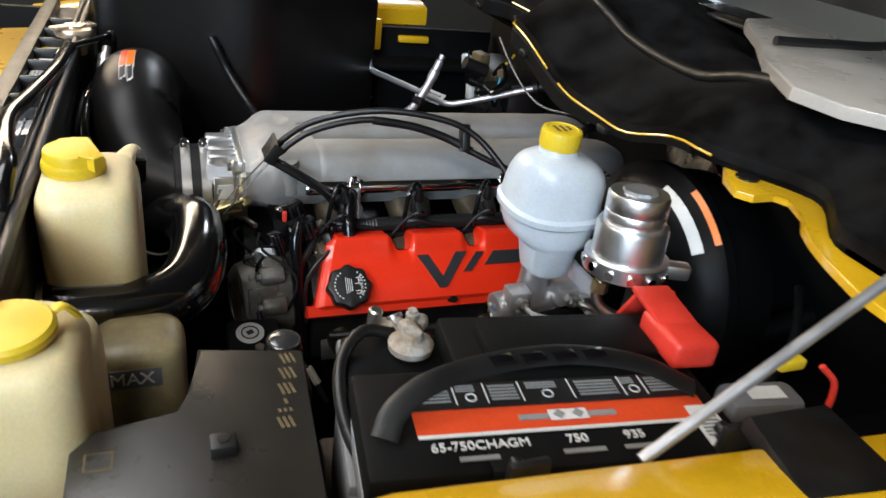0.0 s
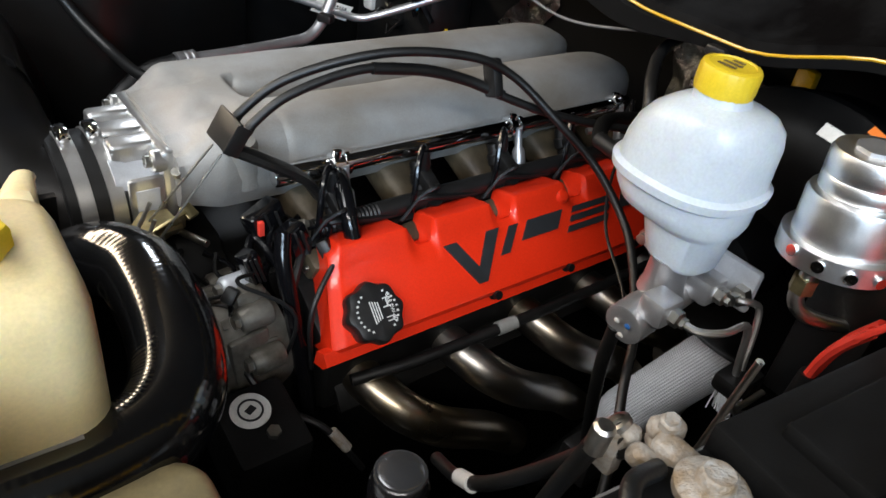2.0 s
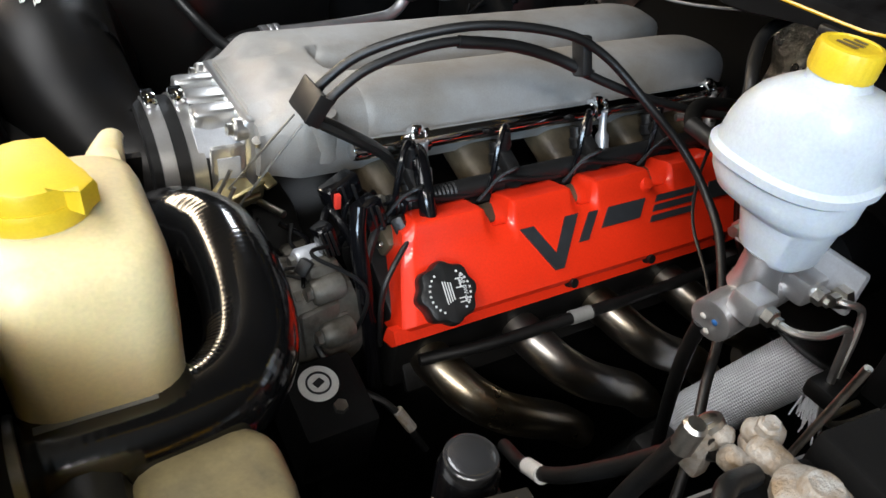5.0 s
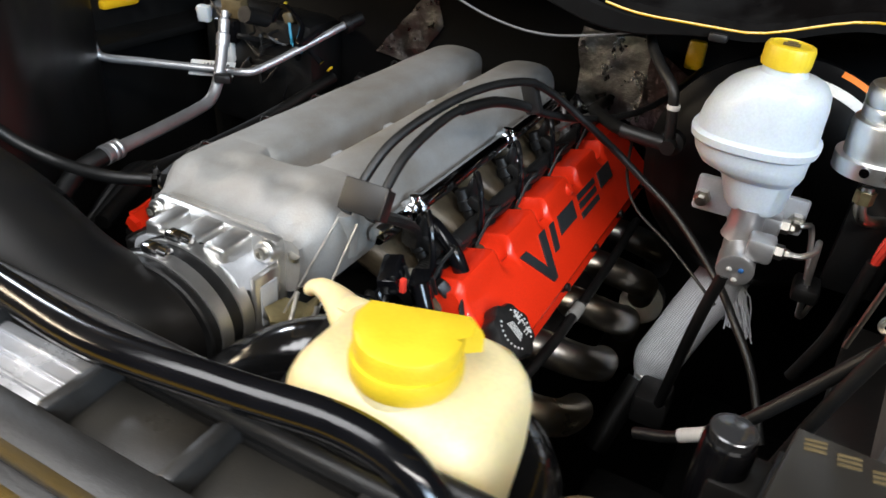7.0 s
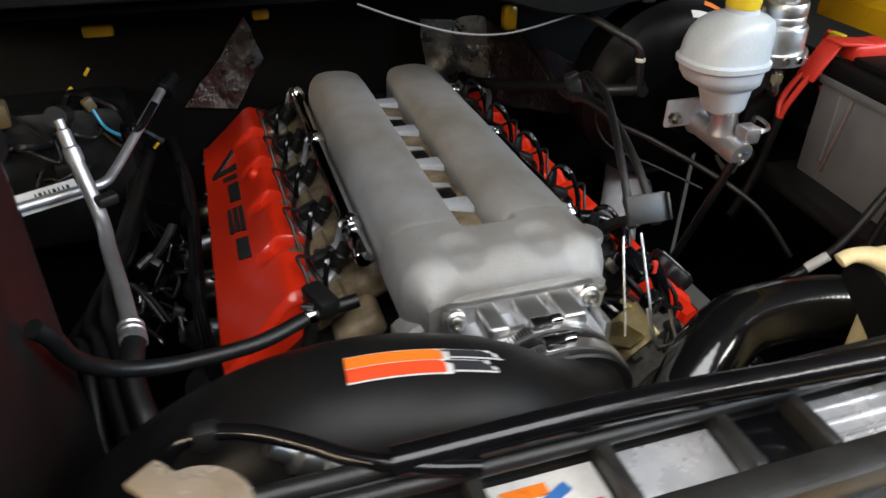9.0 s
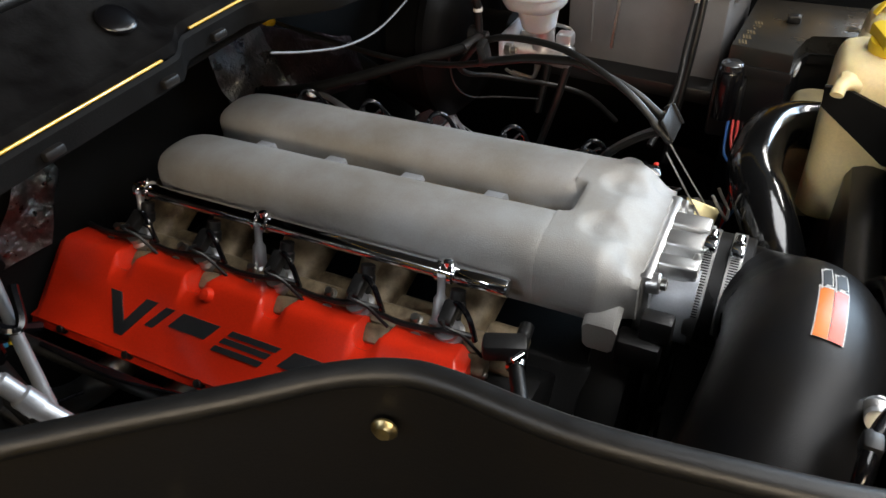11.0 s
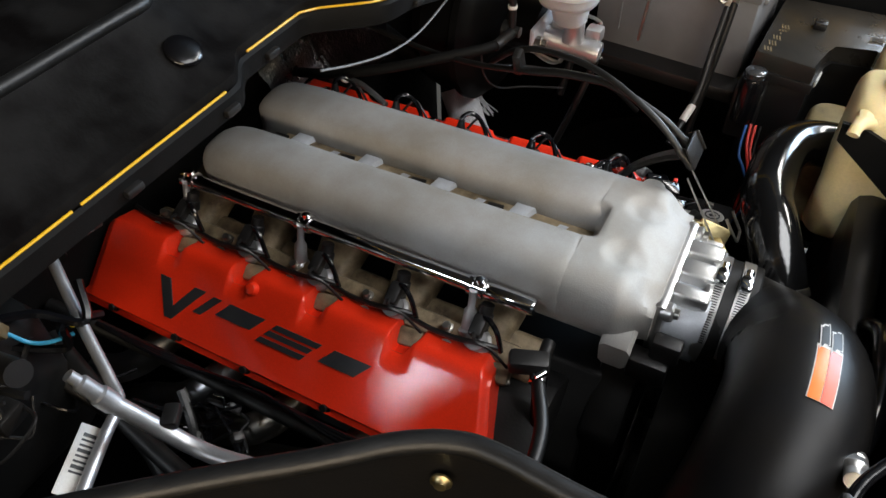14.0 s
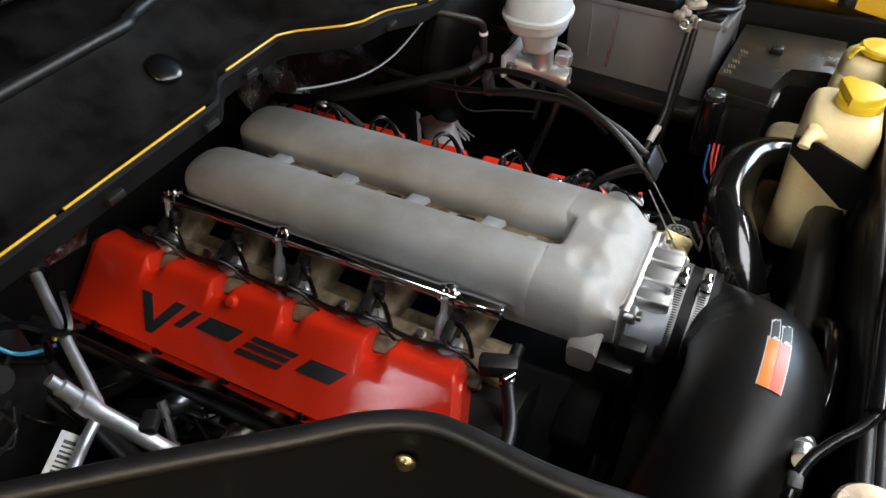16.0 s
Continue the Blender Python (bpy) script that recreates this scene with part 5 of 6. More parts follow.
case = bpart("case", box((0, 0, 1.09), (0.302, 0.188, 0.17), 0.006), "grey_case")
for i in range(2):
    bpart("case_rib", box((0.10 - 0.20 * i, -0.0950, 1.10), (0.004, 0.004, 0.11), 0.001), "grey_case", case)
bpart("case_rim", box((0, 0, 1.167), (0.308, 0.194, 0.014), 0.003), "grey_case", case)
bpart("carry_lug", box((0.148, 0, 1.150), (0.022, 0.12, 0.012), 0.004), "grey_case", case)
cover = bpart("top_cover", joined(box((-0.044, 0.0, 1.183), (0.216, 0.190, 0.030), 0.005), box((0.107, 0.038, 1.183), (0.090, 0.114, 0.030), 0.005), box((0.107, -0.055, 1.172), (0.088, 0.076, 0.016), 0.004)), "matte_black")
bpart("vent_strip", box((-0.045, -0.045, 1.202), (0.16, 0.055, 0.014), 0.004), "matte_black", cover)
lab = bpart("label", box((-0.012, 0.030, 1.1990), (0.246, 0.056, 0.0012), 0), "label_red", None, "orange-red battery label with warning pictograms")
bpart("black_band", box((-0.010, 0.0175, 1.2000), (0.238, 0.029, 0.0010), 0), "black_plastic", lab)
for i, w in enumerate((0.034, 0.026, 0.030, 0.044, 0.046, 0.020, 0.034)):
    x = 0.108 - sum((0.034, 0.026, 0.030, 0.044, 0.046, 0.020, 0.034)[:i]) - w / 2
    bpart("rule", box((x + w / 2, 0.016, 1.2008), (0.0010, 0.023, 0.0008), 0), "white", lab)
    if i % 2 == 0:
        for k in range(5):
            bpart("print", box((x, 0.0085 + 0.0038 * k, 1.2008), (w * 0.76, 0.0018, 0.0008), 0), "grey_print", lab)
    else:
        bpart("pictogram", turned([(0.0048, 0), (0.0048, 0.0008), (0.0036, 0.0008), (0.0036, 0)], (x, 0.0205, 1.2004), (0, 0, 1), 20, caps=False), "white", lab)
        for k in range(3):
            bpart("print", box((x + 0.003, 0.007 + 0.0028 * k, 1.2008), (w * 0.6, 0.0014, 0.0008), 0), "grey_print", lab)
bpart("emblem", box((-0.012, 0.0455, 1.2002), (0.082, 0.0052, 0.0012), 0), "grey_print", lab)
bpart("emblem", box((-0.012, 0.0455, 1.2010), (0.032, 0.0110, 0.0008), 0), "white", lab)
for d in (-0.008, 0.008):
    bpart("emblem", box((-0.012 + d, 0.0455, 1.2018), (0.007, 0.0070, 0.0008), 0, (0, 0, 45)), "grey_print", lab)
bpart("white_edge", box((-0.012, 0.0595, 1.2000), (0.246, 0.0030, 0.0010), 0), "white", lab)
for text, x in (("65-750CHAGM", 0.066), ("750", -0.010), ("935", -0.058)):
    words(text, 0.0118, TB @ Matrix.Translation((x, 0.0700, 1.1992)) @ Matrix.Rotation(radians(180), 4, "Z"), "white", lab)
for x, w in ((0.07, 0.03), (-0.012, 0.034), (-0.062, 0.034)):
    bpart("small_print", box((x, 0.0815, 1.1986), (w, 0.004, 0.0010), 0), "grey_print", lab)
bpart("barcode_label", box((-0.128, 0.066, 1.1996), (0.024, 0.044, 0.0012), 0), "white", lab, "white sticker with barcode bars")
for k in range(7):
    bpart("bar", box((-0.128, 0.054 + 0.004 * k, 1.2006), (0.018, 0.0016, 0.0008), 0), "grey_print", lab)
handle = part("handle", hose([(-0.036, 0.782, 1.190), (-0.048, 0.766, 1.200), (-0.076, 0.752, 1.209), (-0.120, 0.744, 1.214), (-0.180, 0.743, 1.216), (-0.228, 0.750, 1.214), (-0.270, 0.764, 1.208), (-0.304, 0.784, 1.196)], 0.0105, 12, 8, flat=0.22), "rubber", battery, "flexible black carry strap")
for i in range(4):
    part("strap_slot", box((-0.140 - 0.027 * i, 0.744 + 0.002 * i, 1.2186), (0.020, 0.011, 0.0012), 0.0004, (0, 0, 4)), "black_gloss", handle)
post = part("terminal", turned([(0.020, 0), (0.0205, 0.006), (0.016, 0.010), (0.011, 0.011), (0.010, 0.016), (0.0085, 0.018), (0, 0.018)], (-0.094, 0.662, 1.174), (0, 0, 1), 20), "corroded", battery, "corroded lead terminal")
for c, s, t in (((-0.104, 0.636, 1.170), (0.018, 0.032, 0.013), (-12, 6, 10)), ((-0.114, 0.619, 1.170), (0.022, 0.016, 0.015), (8, 0, -20)), ((-0.090, 0.628, 1.164), (0.014, 0.028, 0.014), (-20, 0, 25)), ((-0.099, 0.608, 1.160), (0.016, 0.012, 0.014), (0, 10, 30)), ((-0.106, 0.626, 1.160), (0.030, 0.018, 0.012), (4, 14, 50))):
    part("cable_clamp", box(c, s, 0.006, t, seg=3), "corroded", post)
part("clamp_ring", turned([(0.006, 0), (0.009, 0.001), (0.009, 0.005), (0.006, 0.006)], (-0.099, 0.600, 1.160), (0.3, -0.6, 0.7), 18, caps=False), "zinc", post)
part("clamp_bolt", turned([(0.0065, 0), (0.0065, 0.005), (0.0045, 0.006), (0.0045, 0.009), (0, 0.009)], (-0.108, 0.622, 1.178), (0.1, 0.1, 1), 6), "corroded", post)
boot = part("terminal_cover", joined(box((-0.331, 0.722, 1.200), (0.046, 0.066, 0.028), 0.007, (4, 0, -6), seg=3), box((-0.334, 0.690, 1.213), (0.040, 0.060, 0.006), 0.0025, (-4, 0, -6)), box((-0.345, 0.650, 1.184), (0.042, 0.006, 0.066), 0.0025, (-30, 0, -8))), "red_boot", battery, "red rubber positive terminal cover with a hanging flap")
for k in range(2):
    part("boot_wire", hose([(-0.340 - 0.016 * k, 0.636, 1.162), (-0.343 - 0.018 * k, 0.622, 1.135), (-0.348 - 0.014 * k, 0.614, 1.11), (-0.352, 0.61, 1.085)], 0.005, 8), "red_boot", boot)
part("boot_lead", hose([(-0.352, 0.61, 1.09), (-0.356, 0.606, 1.04), (-0.36, 0.60, 0.98), (-0.37, 0.58, 0.90)], 0.008, 10), "rubber", boot)
part("tray", box((-0.19, 0.712, 0.985), (0.34, 0.23, 0.03), 0.006, (0, 0, -6.5)), "black_paint", battery)
neg = thing("ground_cable", "black battery ground cable with a crimped lug", "cable", (-0.04, 0.66, 1.1))
part("cable", hose([(-0.085, 0.636, 1.172), (-0.055, 0.640, 1.180), (-0.030, 0.67, 1.172), (-0.022, 0.72, 1.16), (-0.030, 0.765, 1.150), (-0.06, 0.80, 1.14)], 0.0058, 12), "rubber", neg)
part("branch", hose([(-0.090, 0.612, 1.160), (-0.088, 0.595, 1.14), (-0.090, 0.56, 1.08), (-0.09, 0.52, 1.02), (-0.10, 0.48, 0.975), (-0.11, 0.44, 0.95)], 0.0062, 12), "rubber", neg)
part("lug", box((-0.088, 0.604, 1.150), (0.012, 0.016, 0.026), 0.003), "corroded", neg)
part("cable_label", rod((-0.092, 0.505, 1.00), (-0.100, 0.482, 0.978), 0.0072), "white", neg)
tie = thing("battery_hold_down", "thin black hold-down rod with a bolt on the battery side", "rod", (-0.06, 0.6, 0.98))
part("rod", hose([(-0.078, 0.600, 1.16), (-0.079, 0.592, 1.13), (-0.082, 0.575, 1.06), (-0.09, 0.555, 0.95), (-0.095, 0.54, 0.86)], 0.0065, 10), "rubber", tie)
part("bolt", turned([(0.007, 0), (0.007, 0.02), (0.005, 0.022), (0, 0.022)], (-0.078, 0.600, 1.155), (0, 0.1, 1), 10), "zinc", tie)
part("side_rod", rod((-0.225, 0.612, 1.165), (-0.232, 0.598, 1.05), 0.003), "zinc", tie)

# ---- fuse box ----
fuse = thing("fuse_box", "black fuse box with a dusty satin lid and gold print", "fuse box", (0.05, 0.7, 1.0))
LID = [(-0.026, 0.588), (0.074, 0.570), (0.082, 0.640), (0.092, 0.662), (0.160, 0.668), (0.178, 0.690), (0.178, 0.815), (-0.012, 0.818)]
part("lid", slab(LID, 1.098, 1.131, 0.004), "satin_lid", fuse)
part("lid_rim", slab([(x + (0.004 if x > 0.03 else -0.004), y + (-0.004 if y < 0.7 else 0.003)) for x, y in LID], 1.082, 1.100, 0.002), "black_plastic", fuse)
part("case", slab([(x * 0.94 + 0.004, y * 0.98 + 0.014) for x, y in LID], 0.97, 1.084, 0.004), "black_plastic", fuse)
kn = part("latch", box((0.060, 0.713, 1.137), (0.022, 0.020, 0.014), 0.003), "black_plastic", fuse)
part("latch_hole", turned([(0.005, 0), (0.005, 0.001), (0, 0.001)], (0.060, 0.713, 1.1442), (0, 0, 1), 12), "black_paint", kn)
for i, w in enumerate((0.017, 0.018, 0.017, 0.008, 0.005, 0.016)):
    y = 0.592 + sum((0.017, 0.018, 0.017, 0.008, 0.005, 0.016)[:i]) + 0.005 * i
    for dx in ((-0.005, 0.0, 0.005) if i != 3 else (0.0,)):
        part("printed_bar", box((-0.010 + 0.16 * (y - 0.59) + dx, y + w / 2, 1.1315), (0.0026, w * 0.9, 0.0008), 0, (0, 0, 12)), "gold_print", fuse)
part("pictogram", box((0.155, 0.706, 1.1315), (0.022, 0.020, 0.0008), 0), "gold_print", fuse)
part("pictogram", box((0.155, 0.706, 1.1322), (0.018, 0.016, 0.0008), 0), "satin_lid", fuse)
fuse.location += Vector((0.008, -0.031, -0.028))
part("side_label", box((0.084, 0.606, 1.092), (0.003, 0.034, 0.014), 0.0005, (0, 0, -8)), "white", fuse)
sol = thing("relay_canister", "glossy black canister with a shiny flat top", "relay", (-0.02, 0.53, 1.0))
part("body", turned([(0.021, 0), (0.021, 0.085), (0.019, 0.088), (0.0, 0.088)], (-0.020, 0.533, 1.018), (0, 0, 1), 24), "black_gloss", sol)
part("cap", turned([(0.017, 0), (0.017, 0.012), (0.014, 0.014), (0, 0.014)], (-0.020, 0.533, 1.104), (0, 0, 1), 24), "dark_cap", sol)
part("cap_ring", turned([(0.0172, 0), (0.0182, 0.001), (0.0182, 0.003), (0.0172, 0.004)], (-0.020, 0.533, 1.113), (0, 0, 1), 24), "dark_cap", sol)
part("mount", box((-0.02, 0.55, 1.03), (0.05, 0.05, 0.10), 0.006), "black_plastic", sol)
for k, (mt, dx) in enumerate((("red_boot", 0.0), ("red_boot", 0.008), ("blue_print", -0.008), ("rubber", 0.016))):
    part("wire", hose([(0.0 + dx, 0.52, 1.02), (0.005 + dx, 0.49, 0.995 - 0.01 * k), (0.02 + dx, 0.47, 0.96), (0.03 - dx, 0.46, 0.90), (0.02, 0.45, 0.84)], 0.0026, 6), mt, sol)

sol.location += Vector((0.014, -0.016, -0.029))

# ---- bottles ----
def bottle_body(x0, x1, y0, y1, z0, z1, r=0.028, dome=0.02):
    rows = []
    cx, cy, w, h = (x0 + x1) / 2, (y0 + y1) / 2, x1 - x0, y1 - y0
    for z, k in ((z0, 0.86), (z0 + 0.006, 0.94), (z0 + 0.02, 1.0), ((z0 + z1) / 2, 1.0), (z1 - dome, 1.0), (z1 - dome * 0.5, 0.975), (z1 - dome * 0.2, 0.91), (z1, 0.78), (z1 + 0.002, 0.5)):
        rows.append(rounded_ring(cx, cy, w * k, h * k, r * k, z, 6))
    return loft(rows)


jug = thing("coolant_bottle", "yellowed translucent coolant bottle with a yellow flip cap", "fluid bottle", (0.165, 0.325, 0.98))
rows = []
for z, y1, k in ((0.985, 0.318, 0.9), (0.992, 0.320, 1.0), (1.066, 0.322, 1.0), (1.078, 0.345, 1.0), (1.090, 0.376, 1.0), (1.150, 0.382, 1.0), (1.184, 0.382, 1.0), (1.196, 0.381, 0.97), (1.206, 0.379, 0.90), (1.212, 0.376, 0.76), (1.214, 0.37, 0.5)):
    rows.append(rounded_ring(0.168, (0.250 + y1) / 2, 0.102 * k, (y1 - 0.250) * k, 0.028 * k, z, 6))
body = part("body", loft(rows), "cream", jug)
part("neck", turned([(0.034, -0.02), (0.031, 0.0), (0.031, 0.02)], (0.180, 0.319, 1.206), (0, 0, 1), 28), "cream", jug)
capo = part("cap", turned([(0.031, 0), (0.032, 0.002), (0.032, 0.010), (0.031, 0.013)], (0.180, 0.319, 1.214), (0, 0, 1), 32), "yellow_cap", jug, "yellow flip-top cap")
D = [(0.176 + 0.035 * math.cos(radians(a)), 0.326 + 0.035 * math.sin(radians(a))) for a in range(-60, 121, 15)] + [(0.150, 0.366), (0.139, 0.352), (0.160, 0.287), (0.178, 0.286)]
part("cap_top", slab([(0.174 + 0.86 * (a - 0.170), 0.319 + 0.86 * (b - 0.326)) for a, b in D], 1.225, 1.240, 0.004), "yellow_cap", capo)
part("spout", hose([(0.146, 0.275, 1.176), (0.138, 0.256, 1.190), (0.131, 0.238, 1.198), (0.126, 0.222, 1.199), (0.124, 0.212, 1.194)], lambda q: 0.018 - 0.010 * smoothstep(0.0, 0.8, q), 14, flat=0.7), "cream", jug)
part("spout_web", box((0.134, 0.254, 1.185), (0.022, 0.03, 0.04), 0.008), "cream", jug)
part("bracket", loft([[(x, y, z) for x, z in ((0.110, 1.192), (0.135, 1.192), (0.238, 1.150), (0.238, 1.09), (0.20, 1.095), (0.15, 1.135), (0.112, 1.165))] for y in (0.236, 0.243)]), "matte_black", jug, "black bottle bracket")
part("bracket_foot", box((0.225, 0.238, 1.06), (0.018, 0.012, 0.12), 0.004), "matte_black", jug)
jug.location += Vector((0.015, 0.020, -0.004))
tank = thing("overflow_tank", "grimy translucent overflow tank with a moulded level mark", "fluid tank", (0.14, 0.46, 0.9))
part("body", bottle_body(0.092, 0.186, 0.415, 0.505, 0.88, 1.072, 0.03, 0.02), "grimy", tank)
words("MAX", 0.020, Matrix.Translation((0.146, 0.5062, 1.046)) @ Matrix.Rotation(radians(180), 4, "Z") @ Matrix.Rotation(radians(90), 4, "X"), "white", tank, deep=0.001)
part("level_frame", box((0.146, 0.5052, 1.046), (0.058, 0.001, 0.024), 0.0003), "grey_case", tank)
washer = thing("washer_bottle", "cream translucent washer bottle with a round yellow cap", "fluid bottle", (0.24, 0.59, 0.98))
part("body", bottle_body(0.170, 0.31, 0.525, 0.650, 0.96, 1.172, 0.034, 0.040), "cream", washer)
part("shoulder", bottle_body(0.164, 0.26, 0.512, 0.60, 0.97, 1.150, 0.03, 0.03), "cream", washer)
wc = part("cap", turned([(0.030, 0), (0.036, 0.003), (0.037, 0.010), (0.034, 0.014), (0.012, 0.018), (0, 0.018)], (0.226, 0.594, 1.174), (0.05, 0.05, 1), 32), "yellow_cap", washer, "round yellow snap cap")
part("cap_hinge", hose([(0.200, 0.580, 1.184), (0.188, 0.572, 1.187), (0.178, 0.566, 1.172)], 0.006, 8, flat=0.5), "yellow_cap", wc)

# ---- radiator hose and front accessories ----
rad = thing("radiator_hose", "thick glossy black silicone radiator hose", "hose", (0.1, 0.3, 0.95))
part("hose", unrolled(hose([(0.145, 0.075, 0.96), (0.118, 0.120, 1.02), (0.090, 0.165, 1.057), (0.071, 0.210, 1.070), (0.068, 0.250, 1.073), (0.070, 0.295, 1.073), (0.077, 0.336, 1.070), (0.090, 0.366, 1.066), (0.114, 0.388, 1.062), (0.15, 0.396, 1.060), (0.20, 0.397, 1.060), (0.25, 0.395, 1.060), (0.30, 0.393, 1.060)], 0.0355, 40, 8), 40), "fabric_hose", rad)
for a, b in (((0.130, 0.388, 1.026), (1, 0.05, 0.03)), ((0.125, 0.108, 1.005), (0.5, -0.65, -0.75))):
    part("clamp", turned([(0.0365, 0), (0.0380, 0.001), (0.0380, 0.011), (0.0365, 0.012)], a if b[0] < 0.9 else (0.235, 0.3955, 1.060), b, 32), "zinc", rad)
part("hose_print", box((0.19, 0.397, 1.0952), (0.07, 0.006, 0.001), 0), "grey_print", rad)
comp = thing("alternator", "dull grimy aluminium alternator on a black bracket", "alternator", (-0.02, 0.18, 0.85))
part("housing", turned([(0.03, 0), (0.058, 0.004), (0.062, 0.014), (0.062, 0.060), (0.056, 0.078), (0.03, 0.084), (0, 0.084)], (-0.065, 0.185, 0.925), (1, 0.1, 0), 36), "grimy_cast", comp)
for k in range(12):
    a = radians(30 * k)
    part("fin", box((-0.025, 0.185 + 0.061 * math.cos(a), 0.925 + 0.061 * math.sin(a)), (0.05, 0.008, 0.012), 0.002, (math.degrees(a), 0, 0)), "grimy_cast", comp)
for k in range(5):
    a = radians(20 + 40 * k)
    ear = part("ear", turned([(0.013, 0), (0.014, 0.003), (0.014, 0.030), (0.011, 0.034), (0, 0.034)], (-0.050, 0.185 + 0.066 * math.cos(a), 0.925 + 0.066 * math.sin(a)), (1, 0.1, 0), 18), "bright_cast" if k == 2 else "grimy_cast", comp)
    part("bolt", turned([(0.0075, 0), (0.0075, 0.006), (0.004, 0.007), (0, 0.007)], (-0.016, 0.188 + 0.066 * math.cos(a), 0.925 + 0.066 * math.sin(a)), (1, 0.1, 0), 6), "zinc", ear)
part("cover_ring", turned([(0.050, 0), (0.052, 0.004), (0.046, 0.008), (0.030, 0.009), (0.028, 0.004), (0, 0.004)], (0.012, 0.192, 0.925), (1, 0.1, 0), 32), "grimy_cast", comp)
part("top_lug", box((-0.035, 0.200, 0.990), (0.036, 0.026, 0.026), 0.007, (20, 0, 8)), "grimy_cast", comp)
part("mount_plate", box((-0.020, 0.240, 0.950), (0.046, 0.010, 0.050), 0.004, (10, 0, 12)), "grimy_cast", comp)
part("terminal_lead", hose([(-0.01, 0.235, 0.945), (-0.015, 0.262, 0.93), (-0.04, 0.285, 0.90), (-0.07, 0.31, 0.88), (-0.10, 0.34, 0.83)], 0.004, 8), "rubber", comp)
part("lead_tape", hose([(-0.075, 0.313, 0.877), (-0.088, 0.326, 0.855)], 0.006, 8), "corroded", comp)
brk = thing("accessory_bracket", "black accessory bracket with a round white sticker", "bracket", (0.0, 0.3, 0.85))
part("block", box((0.0, 0.300, 0.888), (0.075, 0.085, 0.095), 0.008, (-12, 0, 0)), "matte_black", brk)
stk = part("sticker", turned([(0.0195, 0), (0.0195, 0.001), (0, 0.001)], (0.006, 0.297, 0.9375), (0, 0.2, 1), 32), "white", brk, "round white sticker with a dark emblem ring")
part("print", turned([(0.0125, 0), (0.0125, 0.0008), (0.0105, 0.0008), (0.0105, 0)], (0.006, 0.2972, 0.9386), (0, 0.2, 1), 28, caps=False), "badge", stk)
part("print", box((0.006, 0.2972, 0.9392), (0.010, 0.007, 0.0008), 0.0, (-11, 0, 30)), "badge", stk)
part("bolt", turned([(0.007, 0), (0.007, 0.006), (0, 0.006)], (-0.004, 0.327, 0.930), (0, 0.2, 1), 6), "zinc", brk)

# woven heat sleeve over the steering joint
slv = thing("heat_sleeve", "silver woven heat sleeve tied at its end", "heat sleeve", (-0.5, 0.43, 0.75))
part("sleeve", unrolled(hose([(-0.428, 0.402, 0.760), (-0.440, 0.406, 0.772), (-0.470, 0.420, 0.802), (-0.51, 0.440, 0.85), (-0.545, 0.462, 0.90), (-0.56, 0.472, 0.925)], lambda s: 0.012 + 0.022 * smoothstep(0.05, 0.35, s) + 0.003 * s, 48, 10), 48), "woven_sleeve", slv)
part("tie", turned([(0.013, 0), (0.0145, 0.002), (0.0145, 0.008), (0.013, 0.010)], (-0.430, 0.403, 0.761), (-0.5, 0.25, 0.6), 20), "machined", slv)
for k in range(44):
    a = radians(200 + 4 * k)
    random.seed(k)
    p0 = Vector((-0.555, 0.470, 0.918)) + Vector((0.02 * math.cos(a), 0.03 * math.sin(a), 0.0))
    part("frayed_strand", hose([p0, p0 + Vector((0.010, 0.026 + random.uniform(0, 0.014), -0.016)), p0 + Vector((0.030 + random.uniform(-.015, .015), 0.056 + random.uniform(-.015, .015), -0.07))], 0.0013, 4, 3), "sleeve", slv)
shaft = thing("steering_shaft", "dark steel steering shaft", "shaft", (-0.6, 0.45, 0.8))
part("shaft", rod((-0.56, 0.472, 0.925), (-0.80, 0.50, 1.02), 0.018), "dark_iron", shaft)
part("joint", rod((-0.43, 0.40, 0.76), (-0.36, 0.37, 0.66), 0.018), "dark_iron", shaft)

# ---- air conditioning pipes on the passenger side ----
ac = thing("air_conditioning_pipe", "dull aluminium air conditioning pipe with a crimped collar", "pipe", (-0.4, -0.42, 0.95), "air conditioning pipes")
part("pipe", hose([(-0.20, -0.402, 1.004), (-0.30, -0.420, 1.001), (-0.40, -0.440, 1.000), (-0.440, -0.446, 1.006), (-0.468, -0.453, 1.028), (-0.492, -0.463, 1.062), (-0.508, -0.471, 1.088), (-0.514, -0.474, 1.098)], 0.0105, 16), "pipe_alu", ac)
part("fitting", turned([(0.0125, 0), (0.0125, 0.020), (0.010, 0.023), (0.010, 0.046), (0.007, 0.049), (0.007, 0.062)], (-0.506, -0.470, 1.085), (-0.42, -0.2, 0.88), 14), "pipe_alu", ac)
part("knob", box((-0.468, -0.438, 1.040), (0.020, 0.030, 0.016), 0.004, (0, 0, 30)), "black_plastic", ac)
part("collar", turned([(0.014, 0), (0.0155, 0.002), (0.0155, 0.007), (0.0135, 0.009), (0.0155, 0.012), (0.0155, 0.018), (0.0135, 0.020), (0.0155, 0.023), (0.0155, 0.034)], (-0.205, -0.403, 1.004), (1, 0.15, 0), 18), "pipe_alu", ac)
part("hose_end", hose([(-0.172, -0.398, 1.004), (-0.12, -0.40, 0.99), (-0.06, -0.38, 0.95), (-0.02, -0.35, 0.88), (0.0, -0.30, 0.80)], 0.014, 12), "rubber", ac)
ac = thing("air_conditioning_pipe", "thin bent aluminium air conditioning pipe with a paper label", "pipe", (-0.6, -0.45, 0.98), "air conditioning pipes")
